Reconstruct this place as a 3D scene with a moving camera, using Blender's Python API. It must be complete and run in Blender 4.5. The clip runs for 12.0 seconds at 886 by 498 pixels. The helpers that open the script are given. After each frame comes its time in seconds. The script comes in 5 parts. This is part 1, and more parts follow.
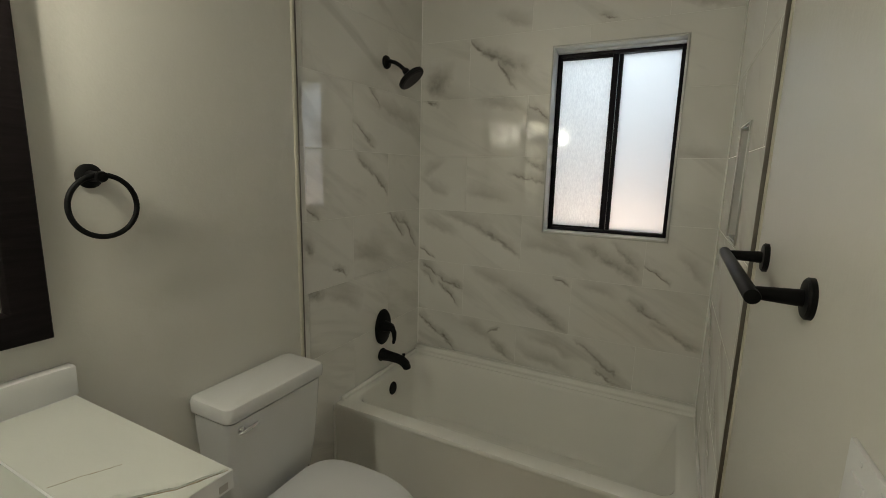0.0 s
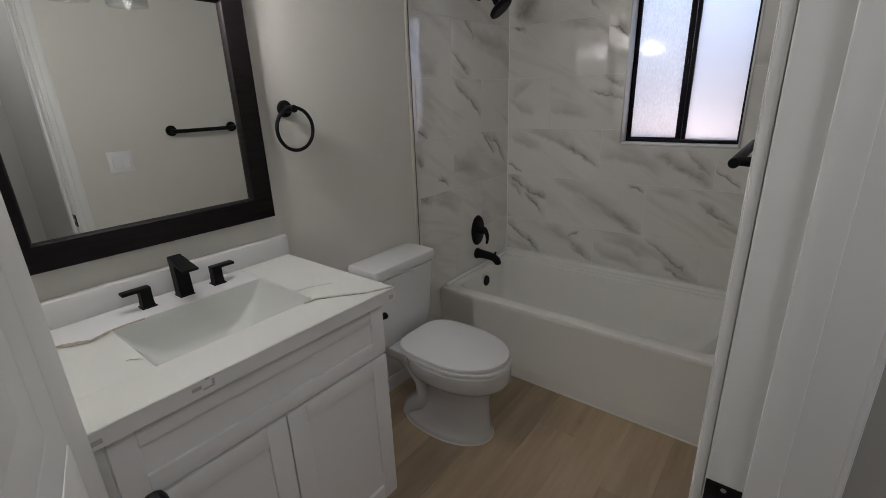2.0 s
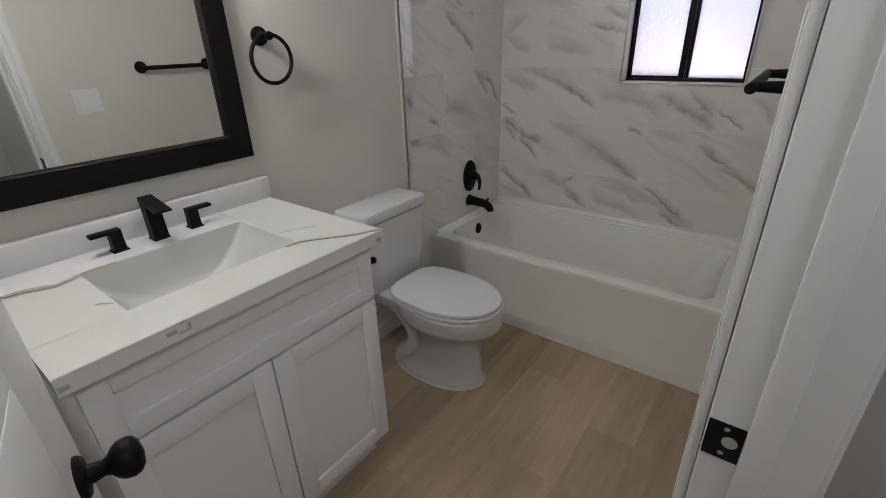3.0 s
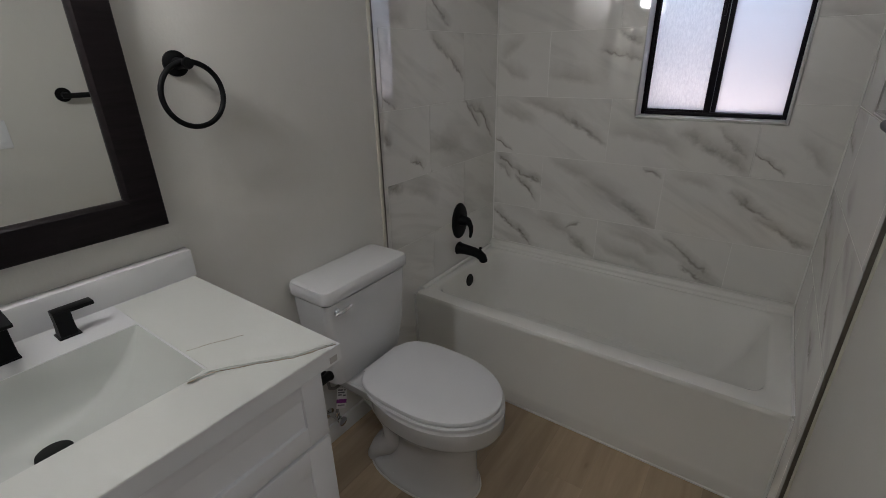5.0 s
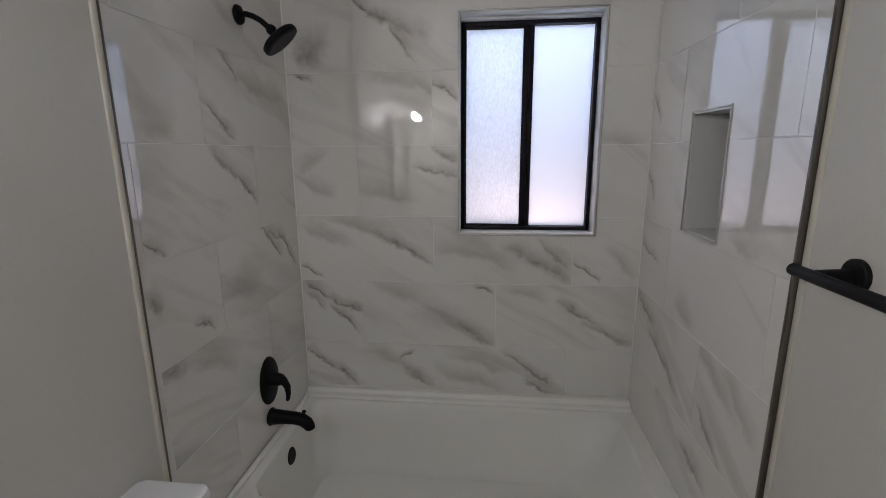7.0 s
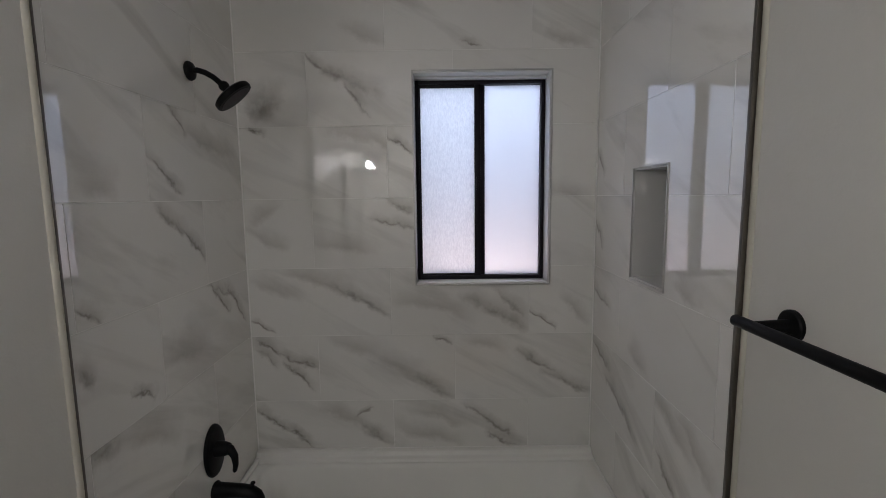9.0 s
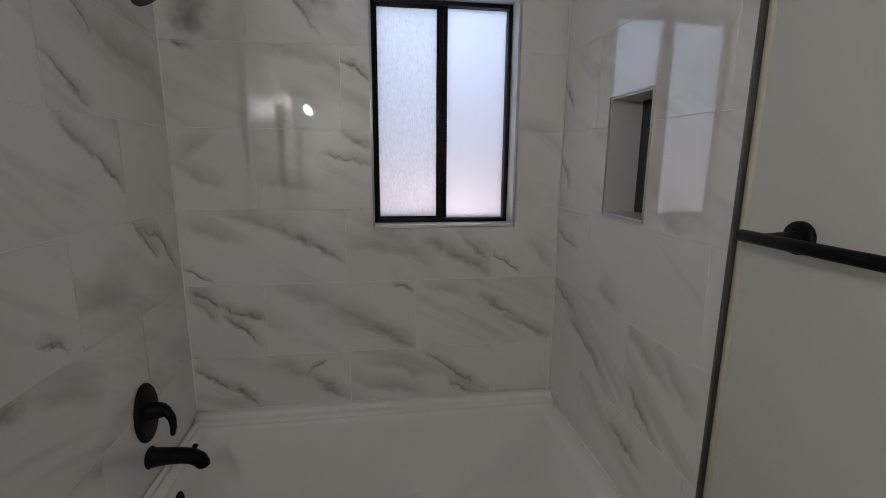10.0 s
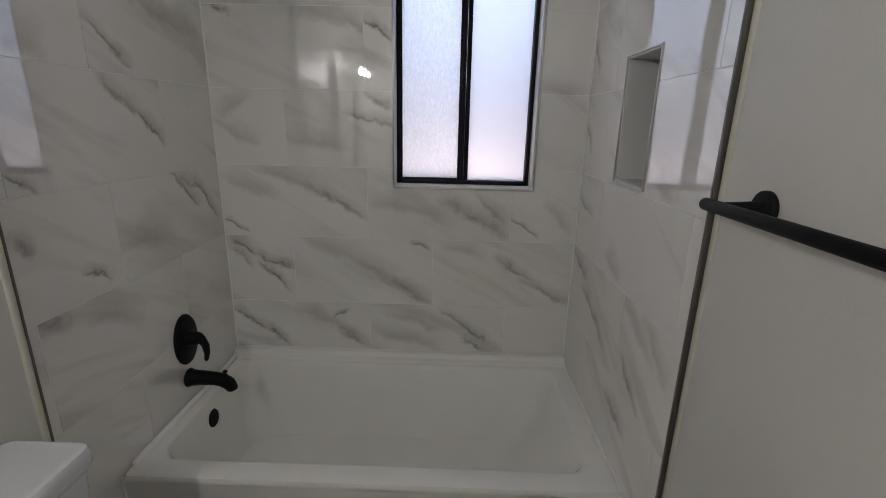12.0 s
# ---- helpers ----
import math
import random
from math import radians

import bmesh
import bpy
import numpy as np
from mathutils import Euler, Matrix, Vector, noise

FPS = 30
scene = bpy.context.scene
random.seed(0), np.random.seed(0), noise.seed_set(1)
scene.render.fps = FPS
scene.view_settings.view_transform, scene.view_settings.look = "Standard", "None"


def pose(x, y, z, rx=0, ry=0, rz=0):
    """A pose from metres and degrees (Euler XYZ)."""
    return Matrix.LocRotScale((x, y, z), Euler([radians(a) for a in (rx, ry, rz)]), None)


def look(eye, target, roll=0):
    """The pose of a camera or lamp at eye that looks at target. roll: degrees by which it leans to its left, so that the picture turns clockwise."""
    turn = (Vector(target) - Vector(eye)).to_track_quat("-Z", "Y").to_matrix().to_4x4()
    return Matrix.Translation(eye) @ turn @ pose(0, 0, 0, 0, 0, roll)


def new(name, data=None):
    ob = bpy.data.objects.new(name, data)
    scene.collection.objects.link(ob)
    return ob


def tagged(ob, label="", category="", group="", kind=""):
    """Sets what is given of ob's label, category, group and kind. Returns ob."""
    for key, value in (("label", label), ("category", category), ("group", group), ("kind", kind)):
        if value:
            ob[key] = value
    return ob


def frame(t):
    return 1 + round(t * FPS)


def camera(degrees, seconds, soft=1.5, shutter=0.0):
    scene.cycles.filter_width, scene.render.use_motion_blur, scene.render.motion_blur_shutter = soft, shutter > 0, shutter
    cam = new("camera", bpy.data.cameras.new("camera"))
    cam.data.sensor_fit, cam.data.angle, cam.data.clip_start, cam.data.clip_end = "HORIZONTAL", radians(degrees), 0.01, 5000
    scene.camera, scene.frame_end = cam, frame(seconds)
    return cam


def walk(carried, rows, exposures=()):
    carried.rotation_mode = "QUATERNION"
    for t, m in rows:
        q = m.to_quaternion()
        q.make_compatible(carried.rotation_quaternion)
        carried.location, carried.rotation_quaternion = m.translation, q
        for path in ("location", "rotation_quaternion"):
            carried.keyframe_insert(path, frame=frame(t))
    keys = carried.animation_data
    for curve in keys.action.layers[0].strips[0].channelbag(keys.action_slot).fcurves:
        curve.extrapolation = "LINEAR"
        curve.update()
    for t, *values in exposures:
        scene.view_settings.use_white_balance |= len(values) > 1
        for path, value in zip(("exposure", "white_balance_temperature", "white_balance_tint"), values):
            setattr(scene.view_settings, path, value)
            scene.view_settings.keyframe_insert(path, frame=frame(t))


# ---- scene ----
import functools

cam = camera(89.2, 12.0, soft=0.35)
PATH = [
    (0, (1.316, -2.258, 1.496), (0.418, -0.505, 1.149), 1.4),
    (0.5, (1.402, -2.337, 1.486), (0.294, -0.707, 1.146), 0.5),
    (1, (1.493, -2.464, 1.492), (0.254, -0.935, 1.137), -0.6),
    (1.5, (1.522, -2.564, 1.485), (0.287, -1.057, 1.034), -1.7),
    (2, (1.544, -2.662, 1.485), (0.362, -1.183, 0.841), -2.0),
    (2.5, (1.549, -2.675, 1.442), (0.432, -1.223, 0.639), -1.9),
    (2.7, (1.535, -2.661, 1.428), (0.439, -1.217, 0.584), -1.8),
    (4.3, (1.424, -2.385, 1.434), (0.186, -1.021, 0.655), -1.3),
    (4.5, (1.389, -2.355, 1.432), (0.168, -0.959, 0.684), -1.4),
    (5, (1.246, -2.255, 1.455), (0.169, -0.758, 0.68), -1.2),
    (5.5, (1.126, -2.143, 1.433), (0.267, -0.523, 0.635), -1.0),
    (6, (1.02, -1.961, 1.429), (0.413, -0.197, 0.707), -0.8),
    (6.5, (0.926, -1.883, 1.496), (0.543, -0.006, 0.923), -0.5),
    (7, (0.857, -1.918, 1.543), (0.655, 0.027, 1.123), -0.4),
    (7.5, (0.843, -1.969, 1.584), (0.748, 0.01, 1.314), -0.3),
    (7.7, (0.859, -1.983, 1.603), (0.771, 0.003, 1.382), -0.3),
    (9.5, (0.821, -1.844, 1.536), (0.935, 0.135, 1.276), -0.5),
    (10, (0.742, -1.79, 1.459), (1.027, 0.152, 1.073), 0.4),
    (10.5, (0.755, -1.804, 1.44), (1.153, 0.1, 0.979), 1.2),
    (11, (0.816, -1.814, 1.449), (1.135, 0.097, 0.951), 1.7),
    (11.5, (0.901, -1.831, 1.452), (1.038, 0.099, 0.945), 1.8),
    (12, (0.967, -1.854, 1.453), (0.935, 0.072, 0.916), 1.3),
]
walk(cam, [(t, look(eye, target, roll)) for t, eye, target, roll in PATH],
     [(0, 0.14, 7150, 0), (0.5, 0.12, 6950, 4), (1.0, 0.07, 6350, 9), (1.5, 0.08, 6050, 13), (2.0, 0.17, 6050, 13), (2.5, 0.6, 6050, 13), (4.5, 0.05, 6050, 12), (5.0, 0.04, 5950, 12), (5.5, 0.28, 5900, 12), (7.0, 0.28, 5900, 14), (7.5, 0.33, 5950, 14), (9.5, -0.04, 6000, 13), (10.5, 0.12, 6000, 13), (12, 0.24, 6000, 13)])

# ---- light ----
world = bpy.data.worlds.new("sky")
world.use_nodes = True
scene.world = world
wn = world.node_tree.nodes
sky = wn.new("ShaderNodeTexSky")
sky.sky_type, sky.sun_disc = 'NISHITA', False
sky.sun_elevation, sky.sun_rotation = radians(40), radians(200)
world.node_tree.links.new(sky.outputs[0], wn["Background"].inputs[0])
wn["Background"].inputs[1].default_value = 0.08

SKY_W, GROUND_W, HALL_W, HALL_FILL_W, BULB = 12.0, 6.6, 6.5, 0.7, 22.0


def area_lamp(name, place, target, w, h, watts, colour):
    d = bpy.data.lights.new(name, 'AREA')
    d.shape, d.size, d.size_y, d.energy, d.color = 'RECTANGLE', w, h, watts, colour
    ob = new(name, d)
    ob.matrix_world = look(place, target)
    return ob


# daylight behind the frosted window: cool sky above, warm ground below
area_lamp("window_sky_light", (1.013, 0.46, 2.02), (1.013, 0.0, 1.62), 0.90, 0.95, SKY_W, (0.74, 0.84, 1.0))
area_lamp("window_ground_light", (1.013, 0.42, 1.05), (1.013, 0.0, 1.45), 0.62, 0.40, GROUND_W, (1.0, 0.78, 0.68))
# unseen fill lamp added at the hallway's end; it shines in at the doorway
area_lamp("hallway_end_fill", (2.20, -4.03, 1.50), (1.35, -2.0, 1.25), 1.0, 1.4, HALL_FILL_W, (0.95, 0.97, 1.0))
# unseen lamp added under the hallway ceiling to brighten vanity front and floor
area_lamp("hallway_overhead_fill", (2.25, -2.50, 2.42), (2.25, -2.50, 0.0), 0.45, 0.45, HALL_W, (1.0, 0.97, 0.92))


# ---- materials ----
def material(name, colour, rough=0.5, metal=0.0, ior=1.45, coat=0.0):
    m = bpy.data.materials.new(name)
    m.use_nodes = True
    p = m.node_tree.nodes["Principled BSDF"]
    p.inputs["Base Color"].default_value = (*colour, 1)
    p.inputs["Roughness"].default_value = rough
    p.inputs["Metallic"].default_value = metal
    p.inputs["IOR"].default_value = ior
    p.inputs["Coat Weight"].default_value = coat
    return m


def node(m, kind, **sockets):
    n = m.node_tree.nodes.new(kind)
    for k, v in sockets.items():
        n.inputs[k.replace("_", " ")].default_value = v
    return n


def wire(m, a, b):
    m.node_tree.links.new(a, b)


def principled(m):
    return m.node_tree.nodes["Principled BSDF"]


def ramp(m, value, stops):
    r = m.node_tree.nodes.new("ShaderNodeValToRGB")
    while len(r.color_ramp.elements) < len(stops):
        r.color_ramp.elements.new(0.5)
    for e, (pos, c) in zip(r.color_ramp.elements, stops):
        e.position, e.color = pos, (*c, 1) if len(c) == 3 else c
    wire(m, value, r.inputs[0])
    return r.outputs[0]


def mixed(m, fac, a, b, mode='MIX'):
    n = m.node_tree.nodes.new("ShaderNodeMix")
    n.data_type, n.blend_type = 'RGBA', mode
    for sock, v in ((n.inputs[0], fac), (n.inputs[6], a), (n.inputs[7], b)):
        if isinstance(v, (int, float)):
            sock.default_value = v
        elif isinstance(v, tuple):
            sock.default_value = (*v, 1)
        else:
            wire(m, v, sock)
    return n.outputs[2]


def calc(m, op, a, b=0.0, c=0.0):
    n = m.node_tree.nodes.new("ShaderNodeMath")
    n.operation = op
    for sock, v in zip(n.inputs, (a, b, c)):
        if isinstance(v, (int, float)):
            sock.default_value = v
        else:
            wire(m, v, sock)
    return n.outputs[0]


def coords(m, which="Object"):
    return m.node_tree.nodes.new("ShaderNodeTexCoord").outputs[which]


def place_coords(m):
    return m.node_tree.nodes.new("ShaderNodeNewGeometry").outputs["Position"]


def noise_of(m, vec, scale, detail=4.0, rough=0.55, distort=0.0):
    n = node(m, "ShaderNodeTexNoise", Scale=scale, Detail=detail, Roughness=rough, Distortion=distort)
    if vec is not None:
        wire(m, vec, n.inputs["Vector"])
    return n.outputs["Fac"]


def bump(m, height, strength=0.2, dist=0.002):
    n = node(m, "ShaderNodeBump", Strength=strength, Distance=dist)
    wire(m, height, n.inputs["Height"])
    wire(m, n.outputs[0], principled(m).inputs["Normal"])


def paint(name, colour, rough, grain, strength, scale=160.0):
    m = material(name, colour, rough)
    pos = place_coords(m)
    big = noise_of(m, pos, 1.6, 3.0)
    c = mixed(m, big, tuple(v * 0.95 for v in colour), tuple(min(1, v * 1.04) for v in colour))
    wire(m, c, principled(m).inputs["Base Color"])
    if grain:
        fine = noise_of(m, pos, scale, 3.0)
        mid = noise_of(m, pos, scale / 5, 2.0)
        bump(m, calc(m, 'ADD', calc(m, 'MULTIPLY', fine, 0.5), mid), strength, grain)
    r = noise_of(m, pos, 5.0, 4.0)
    wire(m, calc(m, 'MULTIPLY_ADD', r, 0.06, rough - 0.03), principled(m).inputs["Roughness"])
    return m


WALL = paint("wall_paint", (0.63, 0.615, 0.57), 0.42, 0.0025, 0.28, 150)
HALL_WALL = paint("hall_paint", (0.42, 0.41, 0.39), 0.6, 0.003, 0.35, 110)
CEILING = paint("ceiling_paint", (0.84, 0.835, 0.82), 0.7, 0.003, 0.3, 90)
TRIM_WHITE = paint("gloss_white_paint", (0.72, 0.72, 0.705), 0.38, 0.0008, 0.05, 60)
CABINET_WHITE = paint("satin_white_lacquer", (0.76, 0.76, 0.77), 0.38, 0.0, 0.0)
CAULK = paint("cream_caulk", (0.58, 0.555, 0.47), 0.6, 0.001, 0.2, 60)
GROUT = paint("white_grout", (0.80, 0.79, 0.76), 0.8, 0.001, 0.2, 300)
PORCELAIN = paint("white_porcelain", (0.70, 0.70, 0.70), 0.16, 0.0, 0.0)
PORCELAIN.node_tree.nodes["Principled BSDF"].inputs["IOR"].default_value = 1.52
BASIN_GREY = paint("pale_grey_basin", (0.56, 0.575, 0.545), 0.14, 0.0, 0.0)
SEAT_WHITE = paint("white_plastic", (0.73, 0.73, 0.74), 0.46, 0.0, 0.0)
TUB_WHITE = paint("white_enamel", (0.86, 0.85, 0.805), 0.06, 0.0, 0.0)
BLACK = paint("matt_black_metal", (0.006, 0.006, 0.0065), 0.46, 0.0, 0.0)
BLACK_BRONZE = paint("dark_bronze_aluminium", (0.016, 0.013, 0.018), 0.40, 0.0, 0.0)
for dull in (BLACK, BLACK_BRONZE):
    principled(dull).inputs["Specular IOR Level"].default_value = 0.16
CHROME = material("chrome", (0.72, 0.72, 0.72), 0.10, 1.0)
# dull strip metal; shade along the strip's side is put into its dark colour
STRIP_METAL = material("dull_shaded_metal", (0.20, 0.185, 0.165), 0.45, 1.0)
ALUMINIUM = material("brushed_aluminium", (0.55, 0.54, 0.52), 0.35, 1.0)
STEEL_BRAID = material("braided_steel", (0.30, 0.29, 0.28), 0.45, 0.9)
NICHE_DARK = paint("dark_niche_back", (0.03, 0.03, 0.03), 0.35, 0.002, 0.3, 80)
NICHE_GREY = paint("grey_porcelain", (0.68, 0.67, 0.645), 0.25, 0.0, 0.0)
CARD = paint("torn_brown_card", (0.40, 0.335, 0.25), 0.85, 0.001, 0.3, 200)
TAG_WHITE = paint("white_paper_tag", (0.72, 0.70, 0.70), 0.7, 0.0, 0.0)
TAG_PURPLE = paint("purple_ink", (0.22, 0.03, 0.22), 0.6, 0.0, 0.0)
TAG_GREY = paint("grey_ink", (0.16, 0.15, 0.17), 0.7, 0.0, 0.0)
STRIP_GREY = paint("bare_mdf_scuff", (0.42, 0.40, 0.38), 0.8, 0.001, 0.2, 200)
SEALANT = paint("white_sealant", (0.82, 0.81, 0.78), 0.5, 0.001, 0.2, 90)


def cover_paper():
    m = paint("protective_paper", (0.575, 0.58, 0.545), 0.55, 0.0, 0.0)
    pos = place_coords(m)
    bump(m, noise_of(m, pos, 14.0, 5.0, 0.6), 0.25, 0.004)
    return m


PAPER = cover_paper()


def marble(strokes):
    """Polished white tile; each stroke is a printed vein: middle u, v, half length, half width, slope, darkness."""
    m = material("polished_marble_tile", (0.74, 0.73, 0.70), 0.012, 0.0, 2.2)
    obj = coords(m, "Object")
    rnd = m.node_tree.nodes.new("ShaderNodeObjectInfo").outputs["Random"]
    shift = m.node_tree.nodes.new("ShaderNodeCombineXYZ")
    for k, f in enumerate((43.0, 17.0, 61.0)):
        wire(m, calc(m, 'MULTIPLY', rnd, f), shift.inputs[k])
    turned = m.node_tree.nodes.new("ShaderNodeMapping")
    turned.inputs["Rotation"].default_value = (0, radians(-27), 0)
    wire(m, obj, turned.inputs["Vector"])
    stretched = m.node_tree.nodes.new("ShaderNodeMapping")
    stretched.inputs["Scale"].default_value = (0.6, 1.0, 3.0)
    wire(m, turned.outputs[0], stretched.inputs["Vector"])
    add = m.node_tree.nodes.new("ShaderNodeVectorMath")
    wire(m, stretched.outputs[0], add.inputs[0])
    wire(m, shift.outputs[0], add.inputs[1])
    v = add.outputs[0]

    # soft clouds and faint streaks all over
    cloud = noise_of(m, v, 1.1, 4.0)
    c = mixed(m, cloud, (0.74, 0.725, 0.685), (0.87, 0.855, 0.82))
    streak = ramp(m, noise_of(m, v, 2.0, 5.0, 0.55, 0.7), [(0.53, (0, 0, 0)), (0.70, (1, 1, 1))])
    c = mixed(m, calc(m, 'MULTIPLY', streak, 0.42), c, (0.40, 0.385, 0.36))

    # ragged edges: the veins run through warped coordinates
    rough = node(m, "ShaderNodeTexNoise", Scale=9.0, Detail=5.0, Roughness=0.62)
    moved = m.node_tree.nodes.new("ShaderNodeVectorMath")
    wire(m, obj, moved.inputs[0])
    wire(m, shift.outputs[0], moved.inputs[1])
    wire(m, moved.outputs[0], rough.inputs["Vector"])
    centred = m.node_tree.nodes.new("ShaderNodeVectorMath")
    centred.operation = 'MULTIPLY_ADD'
    centred.inputs[1].default_value = (0.10, 0.0, 0.10)
    centred.inputs[2].default_value = (-0.05, 0.0, -0.05)
    wire(m, rough.outputs["Color"], centred.inputs[0])
    warped = m.node_tree.nodes.new("ShaderNodeVectorMath")
    wire(m, obj, warped.inputs[0])
    wire(m, centred.outputs[0], warped.inputs[1])
    patch = noise_of(m, moved.outputs[0], 22.0, 3.0, 0.6)
    grey = brown = None
    for u, w, half, wide, slope, dark in strokes:
        mp = m.node_tree.nodes.new("ShaderNodeMapping")
        mp.vector_type = 'TEXTURE'
        mp.inputs["Location"].default_value = (u, 0, w)
        mp.inputs["Rotation"].default_value = (0, -slope, 0)
        mp.inputs["Scale"].default_value = (half * 1.25, 1.0, wide)
        wire(m, warped.outputs[0], mp.inputs["Vector"])
        sp = m.node_tree.nodes.new("ShaderNodeSeparateXYZ")
        wire(m, mp.outputs[0], sp.inputs[0])
        along = calc(m, 'MAXIMUM', calc(m, 'SUBTRACT', 1.0, calc(m, 'MULTIPLY', sp.outputs[0], sp.outputs[0])), 0.0)
        # soft on the upper side, sharp on the lower
        across = calc(m, 'MAXIMUM', calc(m, 'SUBTRACT', 1.0, calc(m, 'MAXIMUM', sp.outputs[2], calc(m, 'MULTIPLY', sp.outputs[2], -2.6))), 0.0)
        g = calc(m, 'MULTIPLY', calc(m, 'MULTIPLY', along, across), 0.35 + 0.45 * dark)
        grey = g if grey is None else calc(m, 'MAXIMUM', grey, g)
        if dark > 0.45:
            thin = calc(m, 'SUBTRACT', 1.0, calc(m, 'MULTIPLY', calc(m, 'ABSOLUTE', sp.outputs[2]), 0.035 / wide * 5.0 if wide > 0.035 else 4.0))
            k = calc(m, 'MULTIPLY', calc(m, 'MULTIPLY', calc(m, 'MAXIMUM', thin, 0.0), along), dark)
            brown = k if brown is None else calc(m, 'MAXIMUM', brown, k)
    if grey is not None:
        c = mixed(m, calc(m, 'MULTIPLY', grey, 0.85), c, (0.32, 0.295, 0.265))
    if brown is not None:
        b = calc(m, 'MULTIPLY', brown, ramp(m, patch, [(0.36, (0.15, 0.15, 0.15)), (0.56, (1, 1, 1))]))
        c = mixed(m, calc(m, 'MULTIPLY', b, 0.80), c, (0.13, 0.105, 0.085))
    wire(m, c, principled(m).inputs["Base Color"])
    return m


# veins by wall: start and end along the wall and up it, half width, darkness
VEINS_NORTH_LOW = [
    (0.01, 0.64, 0.16, 0.53, 0.03, 0.9), (0.13, 0.56, 0.24, 0.46, 0.03, 0.9), (0.3, 0.65, 0.47, 0.56, 0.05, 0.4), (0.45, 0.56, 0.6, 0.47, 0.04, 0.5), (0.44, 0.6, 0.53, 0.65, 0.02, 0.8),
    (0.94, 0.65, 1.16, 0.49, 0.03, 0.7), (0.69, 0.63, 0.96, 0.55, 0.05, 0.35), (0.63, 0.54, 0.91, 0.47, 0.05, 0.4), (1.03, 0.52, 1.17, 0.46, 0.03, 0.6)]
VEINS_NORTH_SECOND = [
    (0.03, 0.96, 0.12, 0.89, 0.03, 0.9), (0.11, 0.9, 0.29, 0.82, 0.03, 0.8), (0.14, 0.86, 0.26, 0.75, 0.03, 0.9), (0.02, 0.92, 0.11, 0.83, 0.03, 0.5), (0.34, 0.96, 0.58, 0.87, 0.07, 0.4),
    (0.53, 0.89, 0.73, 0.78, 0.06, 0.4), (0.7, 0.79, 0.88, 0.69, 0.05, 0.5), (0.8, 0.97, 0.88, 0.93, 0.02, 0.8), (1.17, 0.89, 1.33, 0.8, 0.03, 0.7), (1.28, 0.8, 1.48, 0.71, 0.04, 0.5), (0.92, 0.95, 1.11, 0.9, 0.05, 0.25)]
VEINS_NORTH_MIDDLE = [
    (0.17, 1.26, 0.43, 1.18, 0.05, 0.4), (0.36, 1.2, 0.6, 1.07, 0.04, 0.7), (0.02, 1.22, 0.22, 1.14, 0.05, 0.3), (0.01, 1.03, 0.1, 0.985, 0.02, 0.8), (0.63, 1.13, 0.87, 1.09, 0.06, 0.35),
    (0.7, 1.15, 0.96, 1.04, 0.05, 0.4), (0.92, 1.14, 1.21, 1.0, 0.06, 0.5), (1.08, 1.17, 1.2, 1.05, 0.04, 0.5), (1.22, 1.08, 1.32, 0.99, 0.02, 0.9), (1.35, 1.14, 1.47, 1.03, 0.04, 0.35),
    (0.01, 1.44, 0.17, 1.36, 0.05, 0.4), (0.29, 1.39, 0.55, 1.34, 0.05, 0.35), (0.54, 1.49, 0.72, 1.44, 0.03, 0.6), (0.6, 1.56, 0.72, 1.51, 0.04, 0.55), (0.61, 1.84, 0.72, 1.75, 0.03, 0.8)]
VEINS_NORTH_HIGH = [
    (0.01, 1.86, 0.11, 1.83, 0.02, 0.8), (0.33, 1.86, 0.61, 1.80, 0.05, 0.4), (0.46, 1.85, 0.72, 1.75, 0.04, 0.4), (0.06, 1.92, 0.16, 1.99, 0.09, 0.5), (0.12, 1.99, 0.2, 1.99, 0.06, 0.45),
    (0.29, 2.16, 0.37, 2.08, 0.03, 0.9), (0.35, 2.09, 0.47, 2.04, 0.04, 0.8), (0.44, 2.04, 0.54, 1.92, 0.03, 0.9), (0.38, 2.08, 0.6, 1.99, 0.05, 0.5), (0.45, 2.26, 0.62, 2.2, 0.05, 0.35),
    (0.92, 2.21, 1.0, 2.18, 0.02, 0.7), (1.28, 2.22, 1.45, 2.18, 0.04, 0.4), (1.32, 1.60, 1.46, 1.56, 0.05, 0.35), (0.02, 1.47, 0.16, 1.55, 0.05, 0.25)]
VEINS_WEST = [
    (-0.5, 1.89, -0.39, 1.78, 0.03, 0.7), (-0.43, 1.8, -0.06, 1.75, 0.05, 0.4), (-0.59, 1.71, -0.44, 1.6, 0.03, 0.7), (-0.58, 1.55, -0.42, 1.46, 0.04, 0.5), (-0.45, 1.49, -0.33, 1.36, 0.03, 0.8),
    (-0.86, 1.63, -0.73, 1.6, 0.06, 0.35), (-0.91, 1.33, -0.83, 1.28, 0.03, 0.8), (-0.3, 1.26, -0.18, 1.14, 0.03, 0.9), (-0.2, 1.25, -0.04, 1.07, 0.03, 0.8), (-0.32, 1.26, -0.14, 1.20, 0.03, 0.5),
    (-0.93, 0.98, -0.8, 0.95, 0.08, 0.5), (-0.81, 0.96, -0.58, 0.85, 0.07, 0.45), (-0.93, 1.18, -0.87, 1.13, 0.04, 0.5), (-0.74, 1.06, -0.66, 1.01, 0.02, 0.7), (-0.64, 1.09, -0.36, 1.06, 0.07, 0.35)]
